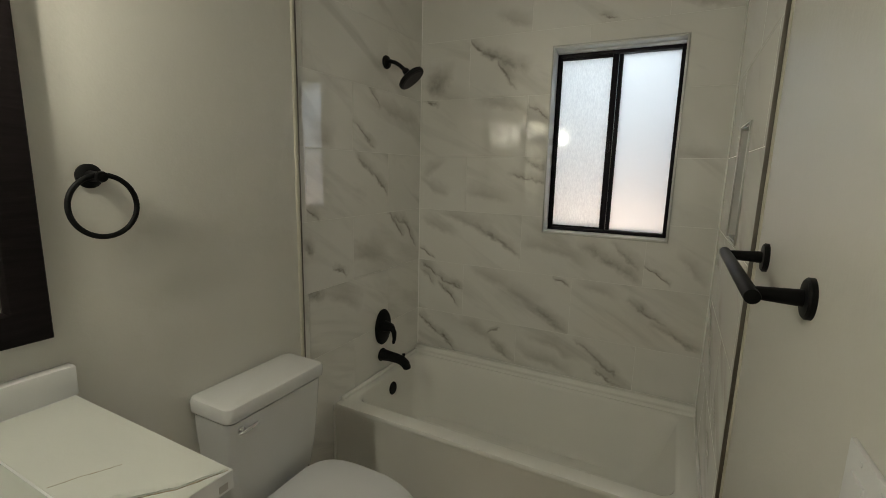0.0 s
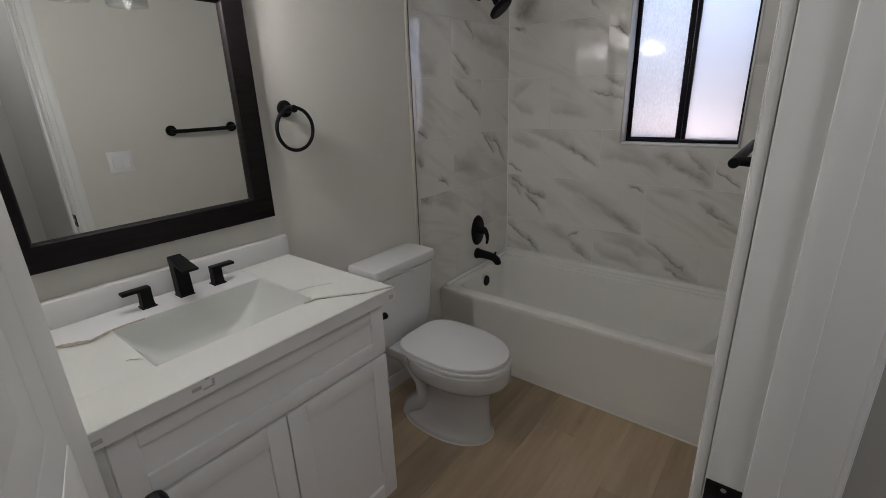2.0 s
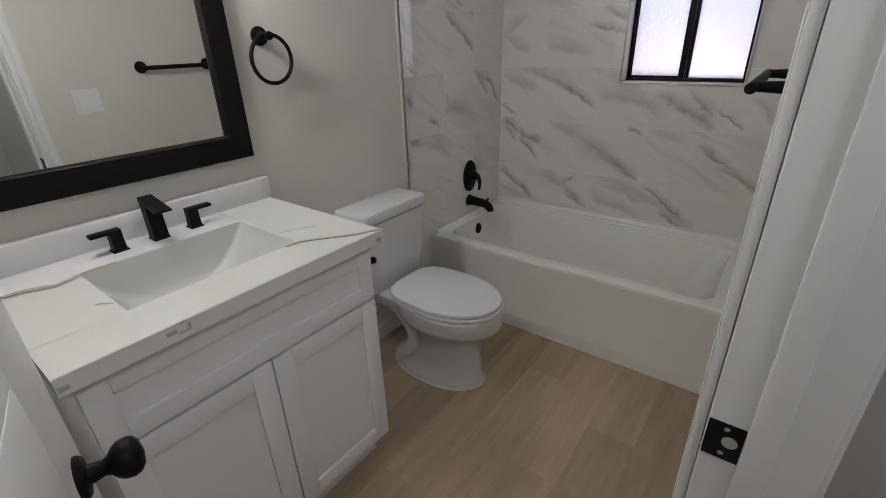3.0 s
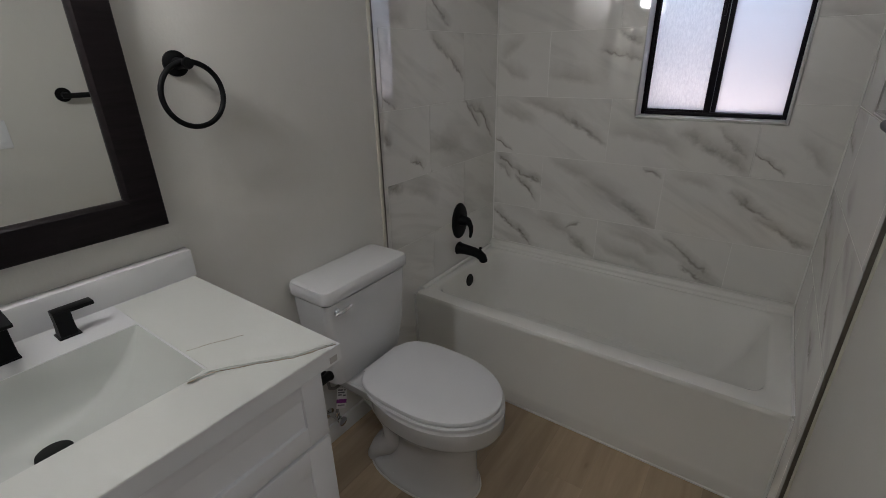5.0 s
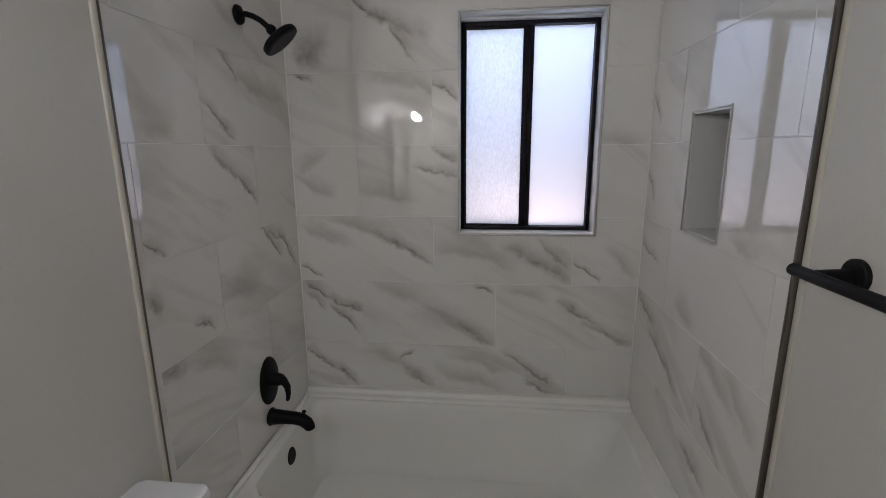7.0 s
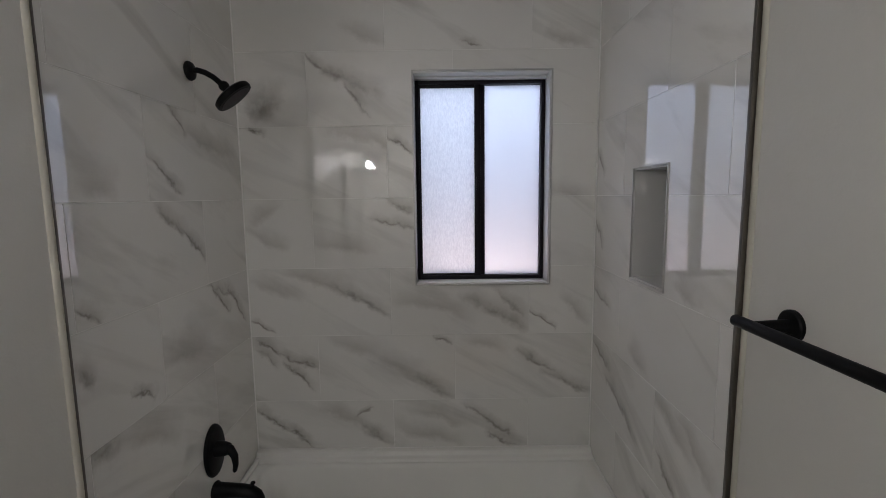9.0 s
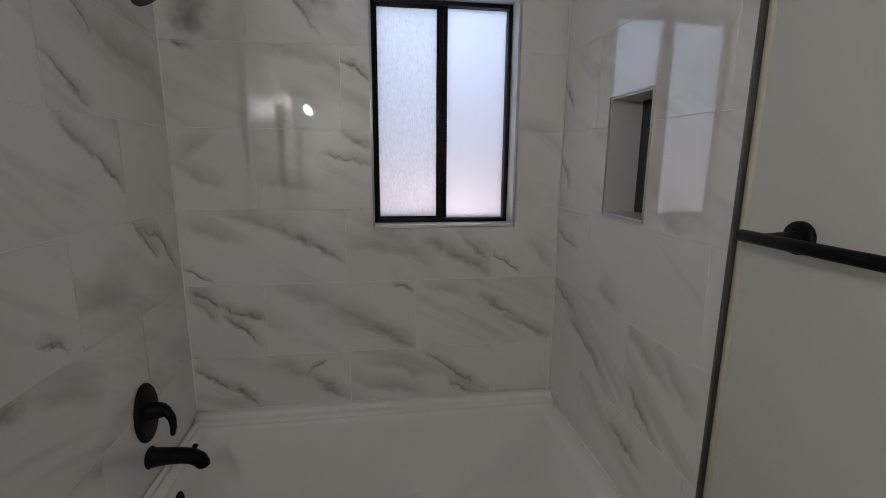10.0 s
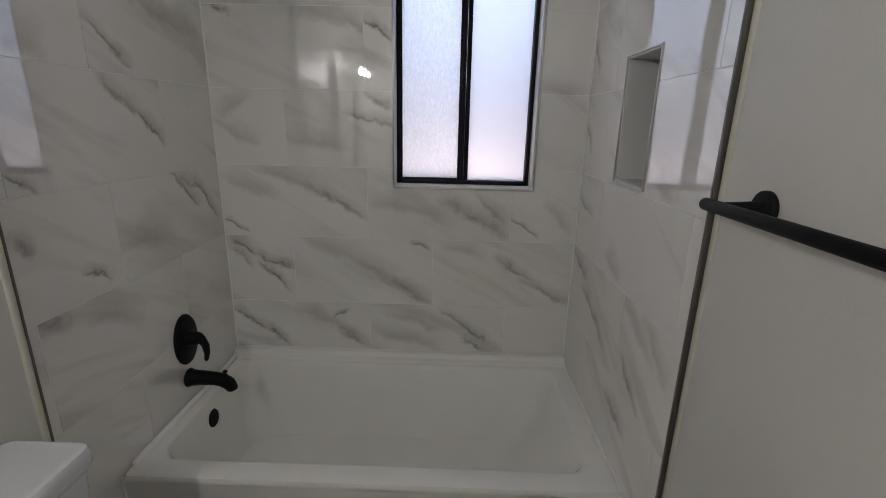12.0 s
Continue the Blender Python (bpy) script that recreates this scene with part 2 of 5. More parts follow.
VEINS_EAST = [
    (-0.01, 0.96, -0.2, 0.89, 0.03, 0.6), (-0.16, 0.85, -0.44, 0.74, 0.04, 0.5), (-0.58, 0.95, -0.8, 0.86, 0.05, 0.45), (-0.61, 0.78, -0.75, 0.68, 0.03, 0.7), (-0.51, 0.6, -0.71, 0.57, 0.04, 0.6),
    (-0.01, 1.76, -0.09, 1.65, 0.03, 0.6), (-0.01, 1.46, -0.09, 1.36, 0.03, 0.6), (-0.01, 1.18, -0.18, 1.13, 0.03, 0.6), (-0.72, 0.96, -0.89, 0.85, 0.04, 0.4), (-0.39, 1.05, -0.52, 0.99, 0.05, 0.35), (-0.67, 1.33, -0.79, 1.29, 0.04, 0.35)]


def plank_wood():
    m = material("oak_vinyl_plank", (0.42, 0.31, 0.20), 0.42)
    obj = coords(m, "Object")
    rnd = m.node_tree.nodes.new("ShaderNodeObjectInfo").outputs["Random"]
    shift = m.node_tree.nodes.new("ShaderNodeCombineXYZ")
    wire(m, calc(m, 'MULTIPLY', rnd, 31.0), shift.inputs[0])
    wire(m, calc(m, 'MULTIPLY', rnd, 57.0), shift.inputs[1])
    st = m.node_tree.nodes.new("ShaderNodeMapping")
    st.inputs["Scale"].default_value = (9.0, 0.8, 1.0)
    wire(m, obj, st.inputs["Vector"])
    add = m.node_tree.nodes.new("ShaderNodeVectorMath")
    wire(m, st.outputs[0], add.inputs[0])
    wire(m, shift.outputs[0], add.inputs[1])
    g1 = noise_of(m, add.outputs[0], 2.0, 6.0, 0.6, 0.4)
    g2 = noise_of(m, add.outputs[0], 12.0, 4.0, 0.6)
    c = ramp(m, g1, [(0.30, (0.40, 0.308, 0.208)), (0.55, (0.49, 0.385, 0.265)), (0.75, (0.56, 0.45, 0.32))])
    c = mixed(m, calc(m, 'MULTIPLY', g2, 0.16), c, (0.36, 0.265, 0.175))
    tone = mixed(m, rnd, (0.86, 0.85, 0.84), (1.24, 1.22, 1.19))
    c = mixed(m, 1.0, c, tone, 'MULTIPLY')
    knot_v = m.node_tree.nodes.new("ShaderNodeTexVoronoi")
    knot_v.inputs["Scale"].default_value = 2.2
    kn = m.node_tree.nodes.new("ShaderNodeMapping")
    kn.inputs["Scale"].default_value = (2.4, 1.0, 1.0)
    wire(m, obj, kn.inputs["Vector"])
    kadd = m.node_tree.nodes.new("ShaderNodeVectorMath")
    wire(m, kn.outputs[0], kadd.inputs[0])
    wire(m, shift.outputs[0], kadd.inputs[1])
    wire(m, kadd.outputs[0], knot_v.inputs["Vector"])
    k = ramp(m, knot_v.outputs["Distance"], [(0.0, (1, 1, 1)), (0.055, (0, 0, 0))])
    c = mixed(m, calc(m, 'MULTIPLY', k, 0.55), c, (0.15, 0.10, 0.06))
    wire(m, c, principled(m).inputs["Base Color"])
    wire(m, calc(m, 'MULTIPLY_ADD', g2, 0.18, 0.34), principled(m).inputs["Roughness"])
    bump(m, g2, 0.12, 0.0015)
    return m


PLANK = plank_wood()


def dark_wood():
    m = material("black_stained_wood", (0.02, 0.016, 0.016), 0.38)
    pos = place_coords(m)
    st = m.node_tree.nodes.new("ShaderNodeMapping")
    st.inputs["Scale"].default_value = (12.0, 3.0, 30.0)
    wire(m, pos, st.inputs["Vector"])
    g = noise_of(m, st.outputs[0], 3.0, 5.0, 0.6)
    wire(m, ramp(m, g, [(0.3, (0.007, 0.006, 0.006)), (0.64, (0.013, 0.010, 0.011)), (0.80, (0.03, 0.023, 0.023))]),
         principled(m).inputs["Base Color"])
    wire(m, calc(m, 'MULTIPLY_ADD', g, 0.3, 0.25), principled(m).inputs["Roughness"])
    principled(m).inputs["Specular IOR Level"].default_value = 0.12
    bump(m, g, 0.25, 0.002)
    return m


DARK_WOOD = dark_wood()
MIRROR = material("silvered_glass", (0.86, 0.88, 0.86), 0.0, 1.0)


def clear_glass():
    m = material("clear_glass", (0.96, 0.97, 0.97), 0.02, 0.0, 1.45)
    nt = m.node_tree
    tr, gl, fr, mix = (nt.nodes.new(k) for k in ("ShaderNodeBsdfTransparent", "ShaderNodeBsdfGlossy", "ShaderNodeLayerWeight", "ShaderNodeMixShader"))
    tr.inputs["Color"].default_value = (0.95, 0.96, 0.96, 1)
    gl.inputs["Roughness"].default_value = 0.03
    fr.inputs["Blend"].default_value = 0.5
    wire(m, calc(m, 'MULTIPLY_ADD', calc(m, 'POWER', fr.outputs["Facing"], 3.0), 0.42, 0.045), mix.inputs[0])
    wire(m, tr.outputs[0], mix.inputs[1])
    wire(m, gl.outputs[0], mix.inputs[2])
    wire(m, mix.outputs[0], nt.nodes["Material Output"].inputs["Surface"])
    return m


GLASS = clear_glass()


def frosted_pane(name, ripple):
    m = material(name, (0.9, 0.9, 0.9), 0.2)
    nt = m.node_tree
    out = nt.nodes["Material Output"]
    tl = nt.nodes.new("ShaderNodeBsdfTranslucent")
    tl.inputs["Color"].default_value = (0.86, 0.86, 0.88, 1)
    gl = nt.nodes.new("ShaderNodeBsdfGlossy")
    gl.inputs["Roughness"].default_value = 0.08
    fr = nt.nodes.new("ShaderNodeFresnel")
    mix = nt.nodes.new("ShaderNodeMixShader")
    wire(m, fr.outputs[0], mix.inputs[0])
    wire(m, tl.outputs[0], mix.inputs[1])
    wire(m, gl.outputs[0], mix.inputs[2])
    wire(m, mix.outputs[0], out.inputs["Surface"])
    st = nt.nodes.new("ShaderNodeMapping")
    st.inputs["Scale"].default_value = (1.0, 1.0, 0.35) if ripple else (1.0, 1.0, 1.0)
    wire(m, place_coords(m), st.inputs["Vector"])
    g = noise_of(m, st.outputs[0], 170.0 if ripple else 320.0, 3.0, 0.6)
    b = node(m, "ShaderNodeBump", Strength=0.9 if ripple else 0.3, Distance=0.002)
    wire(m, g, b.inputs["Height"])
    wire(m, b.outputs[0], tl.inputs["Normal"])
    b2 = node(m, "ShaderNodeBump", Strength=0.25 if ripple else 0.05, Distance=0.0006)
    wire(m, g, b2.inputs["Height"])
    wire(m, b2.outputs[0], gl.inputs["Normal"])
    tone = ramp(m, g, [(0.3, (0.78, 0.78, 0.80)), (0.7, (0.92, 0.92, 0.93))]) if ripple else None
    if tone is not None:
        wire(m, tone, tl.inputs["Color"])
    return m


PANE_RIPPLED, PANE_SMOOTH = frosted_pane("rippled_frosted_glass", True), frosted_pane("smooth_frosted_glass", False)


def glowing(name, colour, strength):
    m = material(name, (0, 0, 0), 0.5)
    p = principled(m)
    p.inputs["Emission Color"].default_value = (*colour, 1)
    p.inputs["Emission Strength"].default_value = strength
    return m


FILAMENT = glowing("lit_filament", (1.0, 0.945, 0.87), BULB * 12.0)


# ---- shaping helpers ----
def box(bm, x0, x1, y0, y1, z0, z1, bevel=0.0, seg=2):
    ret = bmesh.ops.create_cube(bm, size=1.0)
    vs = ret["verts"]
    for v in vs:
        v.co = ((x0 + x1) / 2 + v.co.x * (x1 - x0), (y0 + y1) / 2 + v.co.y * (y1 - y0), (z0 + z1) / 2 + v.co.z * (z1 - z0))
    if bevel:
        es = list({e for v in vs for e in v.link_edges})
        bmesh.ops.bevel(bm, geom=es, offset=bevel, segments=seg, profile=0.5, affect='EDGES')
    return bm


def loft(bm, rings, cap_first=True, cap_last=True, closed=True):
    made = [[bm.verts.new(p) for p in r] for r in rings]
    n = len(made[0])
    for a, b in zip(made, made[1:]):
        for i in range(n if closed else n - 1):
            j = (i + 1) % n
            bm.faces.new((a[i], a[j], b[j], b[i]))
    if cap_first:
        bm.faces.new(list(reversed(made[0])))
    if cap_last:
        bm.faces.new(made[-1])
    return bm


def tube(bm, pts, radii, seg=16):
    pts = [Vector(p) for p in pts]
    if isinstance(radii, (int, float)):
        radii = [radii] * len(pts)
    rings, side = [], None
    for i, p in enumerate(pts):
        d = (pts[min(i + 1, len(pts) - 1)] - pts[max(i - 1, 0)]).normalized()
        if side is None:
            side = d.orthogonal().normalized()
        side = (side - d * side.dot(d)).normalized()
        up = d.cross(side)
        rings.append([p + (side * math.cos(a) + up * math.sin(a)) * radii[i] for a in [2 * math.pi * k / seg for k in range(seg)]])
    return loft(bm, rings)


def rod(bm, a, b, r, seg=20, soft=0.0):
    a, b = Vector(a), Vector(b)
    d = (b - a).normalized()
    if soft:
        return tube(bm, [a, a + d * soft * 0.3, a + d * soft, b - d * soft, b - d * soft * 0.3, b],
                    [r - soft, r - soft * 0.3, r, r, r - soft * 0.3, r - soft], seg)
    return tube(bm, [a, b], r, seg)


def lathe(bm, centre, axis, profile, seg=28):
    """profile: (distance along axis, radius) pairs."""
    c, d = Vector(centre), Vector(axis).normalized()
    s = d.orthogonal().normalized()
    u = d.cross(s)
    rings = [[c + d * h + (s * math.cos(a) + u * math.sin(a)) * max(r, 0.0004) for a in [2 * math.pi * k / seg for k in range(seg)]] for h, r in profile]
    return loft(bm, rings)


def rounded(x0, x1, y0, y1, r, z, n=6):
    r = min(r, (x1 - x0) / 2 - 1e-4, (y1 - y0) / 2 - 1e-4)
    out = []
    for cx, cy, a0 in ((x1 - r, y1 - r, 0), (x0 + r, y1 - r, 90), (x0 + r, y0 + r, 180), (x1 - r, y0 + r, 270)):
        for k in range(n + 1):
            a = radians(a0 + 90 * k / n)
            out.append(Vector((cx + r * math.cos(a), cy + r * math.sin(a), z)))
    return out


def egg(cx, cy, back, front, half, z, n=40, square=2.3):
    """A closed outline, long in x: back and front reach from cx, half the width."""
    out = []
    for k in range(n):
        a = 2 * math.pi * k / n
        c, s = math.cos(a), math.sin(a)
        e = 2.0 if c > 0 else square
        x = (front if c > 0 else back) * math.copysign(abs(c) ** (2 / e), c)
        y = half * math.copysign(abs(s) ** (2 / e), s)
        out.append(Vector((cx + x, cy + y, z)))
    return out


def part(name, bm, mat, parent=None, label="", smooth=True):
    bmesh.ops.recalc_face_normals(bm, faces=bm.faces)
    me = bpy.data.meshes.new(name)
    bm.to_mesh(me)
    bm.free()
    me.materials.append(mat)
    if smooth:
        me.shade_smooth()
        me.set_sharp_from_angle(angle=radians(38))
    ob = new(name, me)
    if parent is not None:
        ob.parent = parent
        ob.matrix_parent_inverse = Matrix.Translation(parent.matrix_basis.translation).inverted()
    if label:
        ob["label"] = label
    return ob


def thing(name, x, y, z, label, category, group="", kind=""):
    ob = new(name)
    ob.matrix_basis = Matrix.Translation((x, y, z))
    ob.empty_display_size = 0.05
    return tagged(ob, label, category, group, kind)


def structure(name, bm, mat, label, category, smooth=False):
    return tagged(part(name, bm, mat, None, "", smooth), label, category, "", "structure")


def B():
    return bmesh.new()


# ---- plan ----
W, TILE_END, TILE_END_R, TOP = 1.495, -0.960, -0.934, 2.44
LEFT, RIGHT = 0.026, 1.505
NEAR = -2.86
JAMB_S, JAMB_H, DOOR_TOP = -2.016, -2.79, 2.05
WALL_OUT = 1.65
WIN = (0.728, 1.300, 1.196, 2.085)
NICHE = (-0.604, -0.372, 1.288, 1.660)

# ---- structure ----
bm = B()
box(bm, -0.16, 2.95, NEAR - 1.2, 0.20, -0.12, -0.010)
structure("floor", bm, GROUT, "subfloor under the oak plank flooring", "floor")
floor_ob = bpy.data.objects["floor"]

bm = B()
box(bm, -0.16, WALL_OUT, NEAR - 0.12, 0.20, TOP, TOP + 0.10)
structure("ceiling", bm, CEILING, "white painted bathroom ceiling", "ceiling")

# far wall with the window's opening
bm = B()
x0, x1, z0, z1 = WIN
for b in ((-0.16, x0, -0.01, TOP), (x1, WALL_OUT, -0.01, TOP), (x0, x1, -0.01, z0), (x0, x1, z1, TOP)):
    box(bm, b[0], b[1], 0.0014, 0.16, b[2], b[3])
wall_north = structure("wall_north", bm, GROUT, "marble-tiled bathroom wall behind the tub", "wall")

# left wall: tiled stretch and painted stretch
bm = B()
box(bm, -0.16, -0.0014, TILE_END, 0.0014, -0.01, TOP)
wall_west = structure("wall_west", bm, GROUT, "marble-tiled wall at the tub's tap end", "wall")
bm = B()
box(bm, -0.16, LEFT, NEAR - 0.12, TILE_END - 0.004, -0.01, TOP)
structure("wall_west_painted", bm, WALL, "greige painted wall behind vanity and toilet", "wall")

# right wall: tiled stretch with the niche, painted stretch, doorway
n0, n1, nz0, nz1 = NICHE
bm = B()
for b in ((TILE_END_R, n0, -0.01, TOP), (n1, 0.0014, -0.01, TOP), (n0, n1, -0.01, nz0), (n0, n1, nz1, TOP)):
    box(bm, W + 0.0014, WALL_OUT, b[0], b[1], b[2], b[3])
wall_east = structure("wall_east", bm, GROUT, "marble-tiled wall with a recessed niche", "wall")
bm = B()
box(bm, RIGHT, WALL_OUT, JAMB_S + 0.018, TILE_END_R - 0.004, -0.01, TOP)
box(bm, RIGHT, WALL_OUT, NEAR, JAMB_H - 0.018, -0.01, TOP)
box(bm, RIGHT, WALL_OUT, JAMB_H - 0.018, JAMB_S + 0.018, DOOR_TOP + 0.018, TOP)
structure("wall_east_painted", bm, WALL, "greige painted wall with the doorway", "wall")
bm = B()
box(bm, LEFT, WALL_OUT, NEAR - 0.12, NEAR, -0.01, TOP)
structure("wall_south", bm, WALL, "plain painted wall behind the open door", "wall")

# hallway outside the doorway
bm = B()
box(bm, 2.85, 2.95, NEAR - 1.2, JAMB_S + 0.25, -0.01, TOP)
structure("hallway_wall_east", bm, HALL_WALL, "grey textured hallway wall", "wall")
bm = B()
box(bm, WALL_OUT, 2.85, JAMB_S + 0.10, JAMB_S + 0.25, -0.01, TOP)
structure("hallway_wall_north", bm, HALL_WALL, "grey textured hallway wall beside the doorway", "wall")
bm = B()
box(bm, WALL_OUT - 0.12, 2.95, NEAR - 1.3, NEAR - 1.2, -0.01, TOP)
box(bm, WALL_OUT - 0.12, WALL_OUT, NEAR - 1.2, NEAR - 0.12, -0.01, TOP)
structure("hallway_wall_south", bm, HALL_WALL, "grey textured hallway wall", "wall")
bm = B()
box(bm, WALL_OUT, 2.95, NEAR - 1.3, JAMB_S + 0.25, TOP + 0.02, TOP + 0.10)
structure("hallway_ceiling", bm, CEILING, "white hallway ceiling", "ceiling")
bm = B()
box(bm, -150, 150, 0.21, 300, -0.5, -0.3)
structure("ground", bm, STRIP_GREY, "bare ground outside the window", "ground")

# baseboards
bm = B()
box(bm, LEFT, LEFT + 0.012, -1.79, TILE_END - 0.03, 0.0, 0.085, 0.004)
structure("baseboard", bm, TRIM_WHITE, "white painted baseboard behind the toilet", "baseboard", True)
bm = B()
box(bm, RIGHT - 0.012, RIGHT, JAMB_S + 0.09, TILE_END_R - 0.03, 0.0, 0.085, 0.004)
structure("baseboard", bm, TRIM_WHITE, "white painted baseboard by the doorway", "baseboard", True)

# metal edge strips at the ends of the tiling, with a bead of caulk
bm = B()
box(bm, -0.002, LEFT + 0.002, TILE_END - 0.0035, TILE_END + 0.003, 0.0, TOP - 0.002, 0.001)
structure("trim", bm, STRIP_METAL, "metal tile edge strip", "trim", True)
bm = B()
loft(bm, [[Vector((LEFT - 0.001 + 0.006 * math.sin(a), TILE_END - 0.0135 + 0.010 * math.cos(a), z)) for a in [math.pi * k / 8 for k in range(9)]] for z in (0.09, TOP - 0.002)])
structure("trim", bm, CAULK, "cream caulk bead beside the tile edge", "trim", True)
bm = B()
box(bm, W - 0.003, W + 0.012, TILE_END_R - 0.009, TILE_END_R + 0.001, 0.0, TOP - 0.002, 0.001)
structure("trim", bm, STRIP_METAL, "metal tile edge strip", "trim", True)
bm = B()
loft(bm, [[Vector((RIGHT + 0.001 - 0.006 * math.sin(a), TILE_END_R - 0.018 + 0.010 * math.cos(a), z)) for a in [math.pi * k / 8 for k in range(9)]] for z in (0.09, TOP - 0.002)])
structure("trim", bm, CAULK, "cream caulk bead beside the tile edge", "trim", True)


# white joint in the two upright corners of the tiling
for x in (0.0015, W - 0.0015):
    bm = B()
    rod(bm, (x, -0.0015, 0.42), (x, -0.0015, TOP - 0.003), 0.0035, 8)
    structure("trim", bm, SEALANT, "white sealant in the corner of the tiling", "trim", True)


# ---- window ----
def build_window():
    x0, x1, z0, z1 = WIN
    w = thing("window_1", (x0 + x1) / 2, 0.03, z0, "two-pane frosted sliding window with a dark bronze frame", "window", kind="structure")
    t, top, lip = 0.008, 0.018, 0.003
    for a, b, c, d in ((x0, x0 + lip, z0, z1), (x1 - t, x1, z0, z1), (x0 + lip, x1 - t, z0, z0 + t), (x0 + lip, x1 - t, z1 - t, z1)):
        bm = B()
        box(bm, a + 0.0005, b - 0.0005, -0.001, 0.150, c + 0.0005, d - 0.0005, 0.001)
        part("reveal", bm, TRIM_WHITE, w, "white painted reveal")
    bm = B()
    box(bm, x0 + lip, x1 - t, 0.050, 0.150, z1 - top, z1 - t, 0.002)
    part("head_batten", bm, TRIM_WHITE, w, "white painted batten under the reveal's head")
    e = 0.005
    for a, b, c, d in ((x0 - e, x0, z0 - e, z1 + e), (x1, x1 + e, z0 - e, z1 + e), (x0, x1, z0 - e, z0), (x0, x1, z1, z1 + e)):
        bm = B()
        box(bm, a, b, -0.004, 0.002, c, d, 0.001)
        part("edge_strip", bm, ALUMINIUM, w, "thin metal tile edge")
    fx0, fx1, fz0, fz1, f = x0 + lip, x1 - t, z0 + t, z1 - top, 0.016
    mid = (fx0 + fx1) / 2 - 0.004
    y0, y1 = 0.082, 0.140
    for a, b, c, d in ((fx0, fx0 + f, fz0, fz1), (fx1 - f, fx1, fz0, fz1), (fx0 + f, fx1 - f, fz0, fz0 + f), (fx0 + f, fx1 - f, fz1 - f, fz1)):
        bm = B()
        box(bm, a, b, y0, y1, c, d, 0.002)
        part("window_frame", bm, BLACK_BRONZE, w)
    # sliding sash in front of the fixed light
    sx0, sx1, sz0, sz1, r = fx0 + f, mid + 0.006, fz0 + f, fz1 - f, 0.009
    for a, b, c, d in ((sx0, sx0 + 0.006, sz0, sz1), (sx1 - 0.026, sx1, sz0, sz1), (sx0 + 0.006, sx1 - 0.026, sz0, sz0 + r), (sx0 + 0.006, sx1 - 0.026, sz1 - r - 0.004, sz1)):
        bm = B()
        box(bm, a, b, y0 + 0.006, y0 + 0.028, c, d, 0.0015)
        part("sash", bm, BLACK_BRONZE, w)
    bm = B()
    box(bm, sx1 + 0.001, sx1 + 0.019, y0 + 0.020, y1 - 0.004, sz0, sz1, 0.002)
    part("mullion", bm, BLACK_BRONZE, w)
    for a, b, y, mat, lab in ((sx0 + 0.006, sx1 - 0.026, y0 + 0.014, PANE_RIPPLED, "rippled frosted pane"), (sx1 + 0.019, fx1 - f, y0 + 0.036, PANE_SMOOTH, "smooth frosted pane")):
        bm = B()
        box(bm, a - 0.003, b + 0.003, y, y + 0.004, sz0 - 0.002, sz1 + 0.002)
        part("pane", bm, mat, w, lab, False)
    bm = B()
    box(bm, sx1 - 0.018, sx1 - 0.008, y0 - 0.004, y0 + 0.008, 1.60, 1.66, 0.002)
    part("latch", bm, BLACK_BRONZE, w)


build_window()


# ---- niche ----
def build_niche():
    n = thing("wall_niche", W, (n0 + n1) / 2, nz0, "recessed shower niche with grey lining and metal edges", "niche", kind="structure")
    dpt = 0.112
    t = 0.006
    # the back panel is near black, the linings pale grey
    for nm, b, mat in (("side_lining", (W, W + dpt, n1 - t, n1 - 0.0005, nz0, nz1), NICHE_GREY), ("side_lining", (W, W + dpt, n0 + 0.0005, n0 + t, nz0, nz1), NICHE_GREY),
                       ("sill_lining", (W, W + dpt, n0 + t, n1 - t, nz0 + 0.0005, nz0 + t), NICHE_GREY), ("top_lining", (W, W + dpt, n0 + t, n1 - t, nz1 - t, nz1 - 0.0005), NICHE_GREY),
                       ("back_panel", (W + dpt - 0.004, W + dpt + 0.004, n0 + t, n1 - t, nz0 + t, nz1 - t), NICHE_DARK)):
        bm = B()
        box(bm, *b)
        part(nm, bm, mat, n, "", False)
    e = 0.005
    for b in ((n0 - e, n0, nz0 - e, nz1 + e), (n1, n1 + e, nz0 - e, nz1 + e), (n0, n1, nz0 - e, nz0), (n0, n1, nz1, nz1 + e)):
        bm = B()
        box(bm, W - 0.005, W + 0.002, b[0], b[1], b[2], b[3], 0.001)
        part("edge_strip", bm, ALUMINIUM, n)


build_niche()


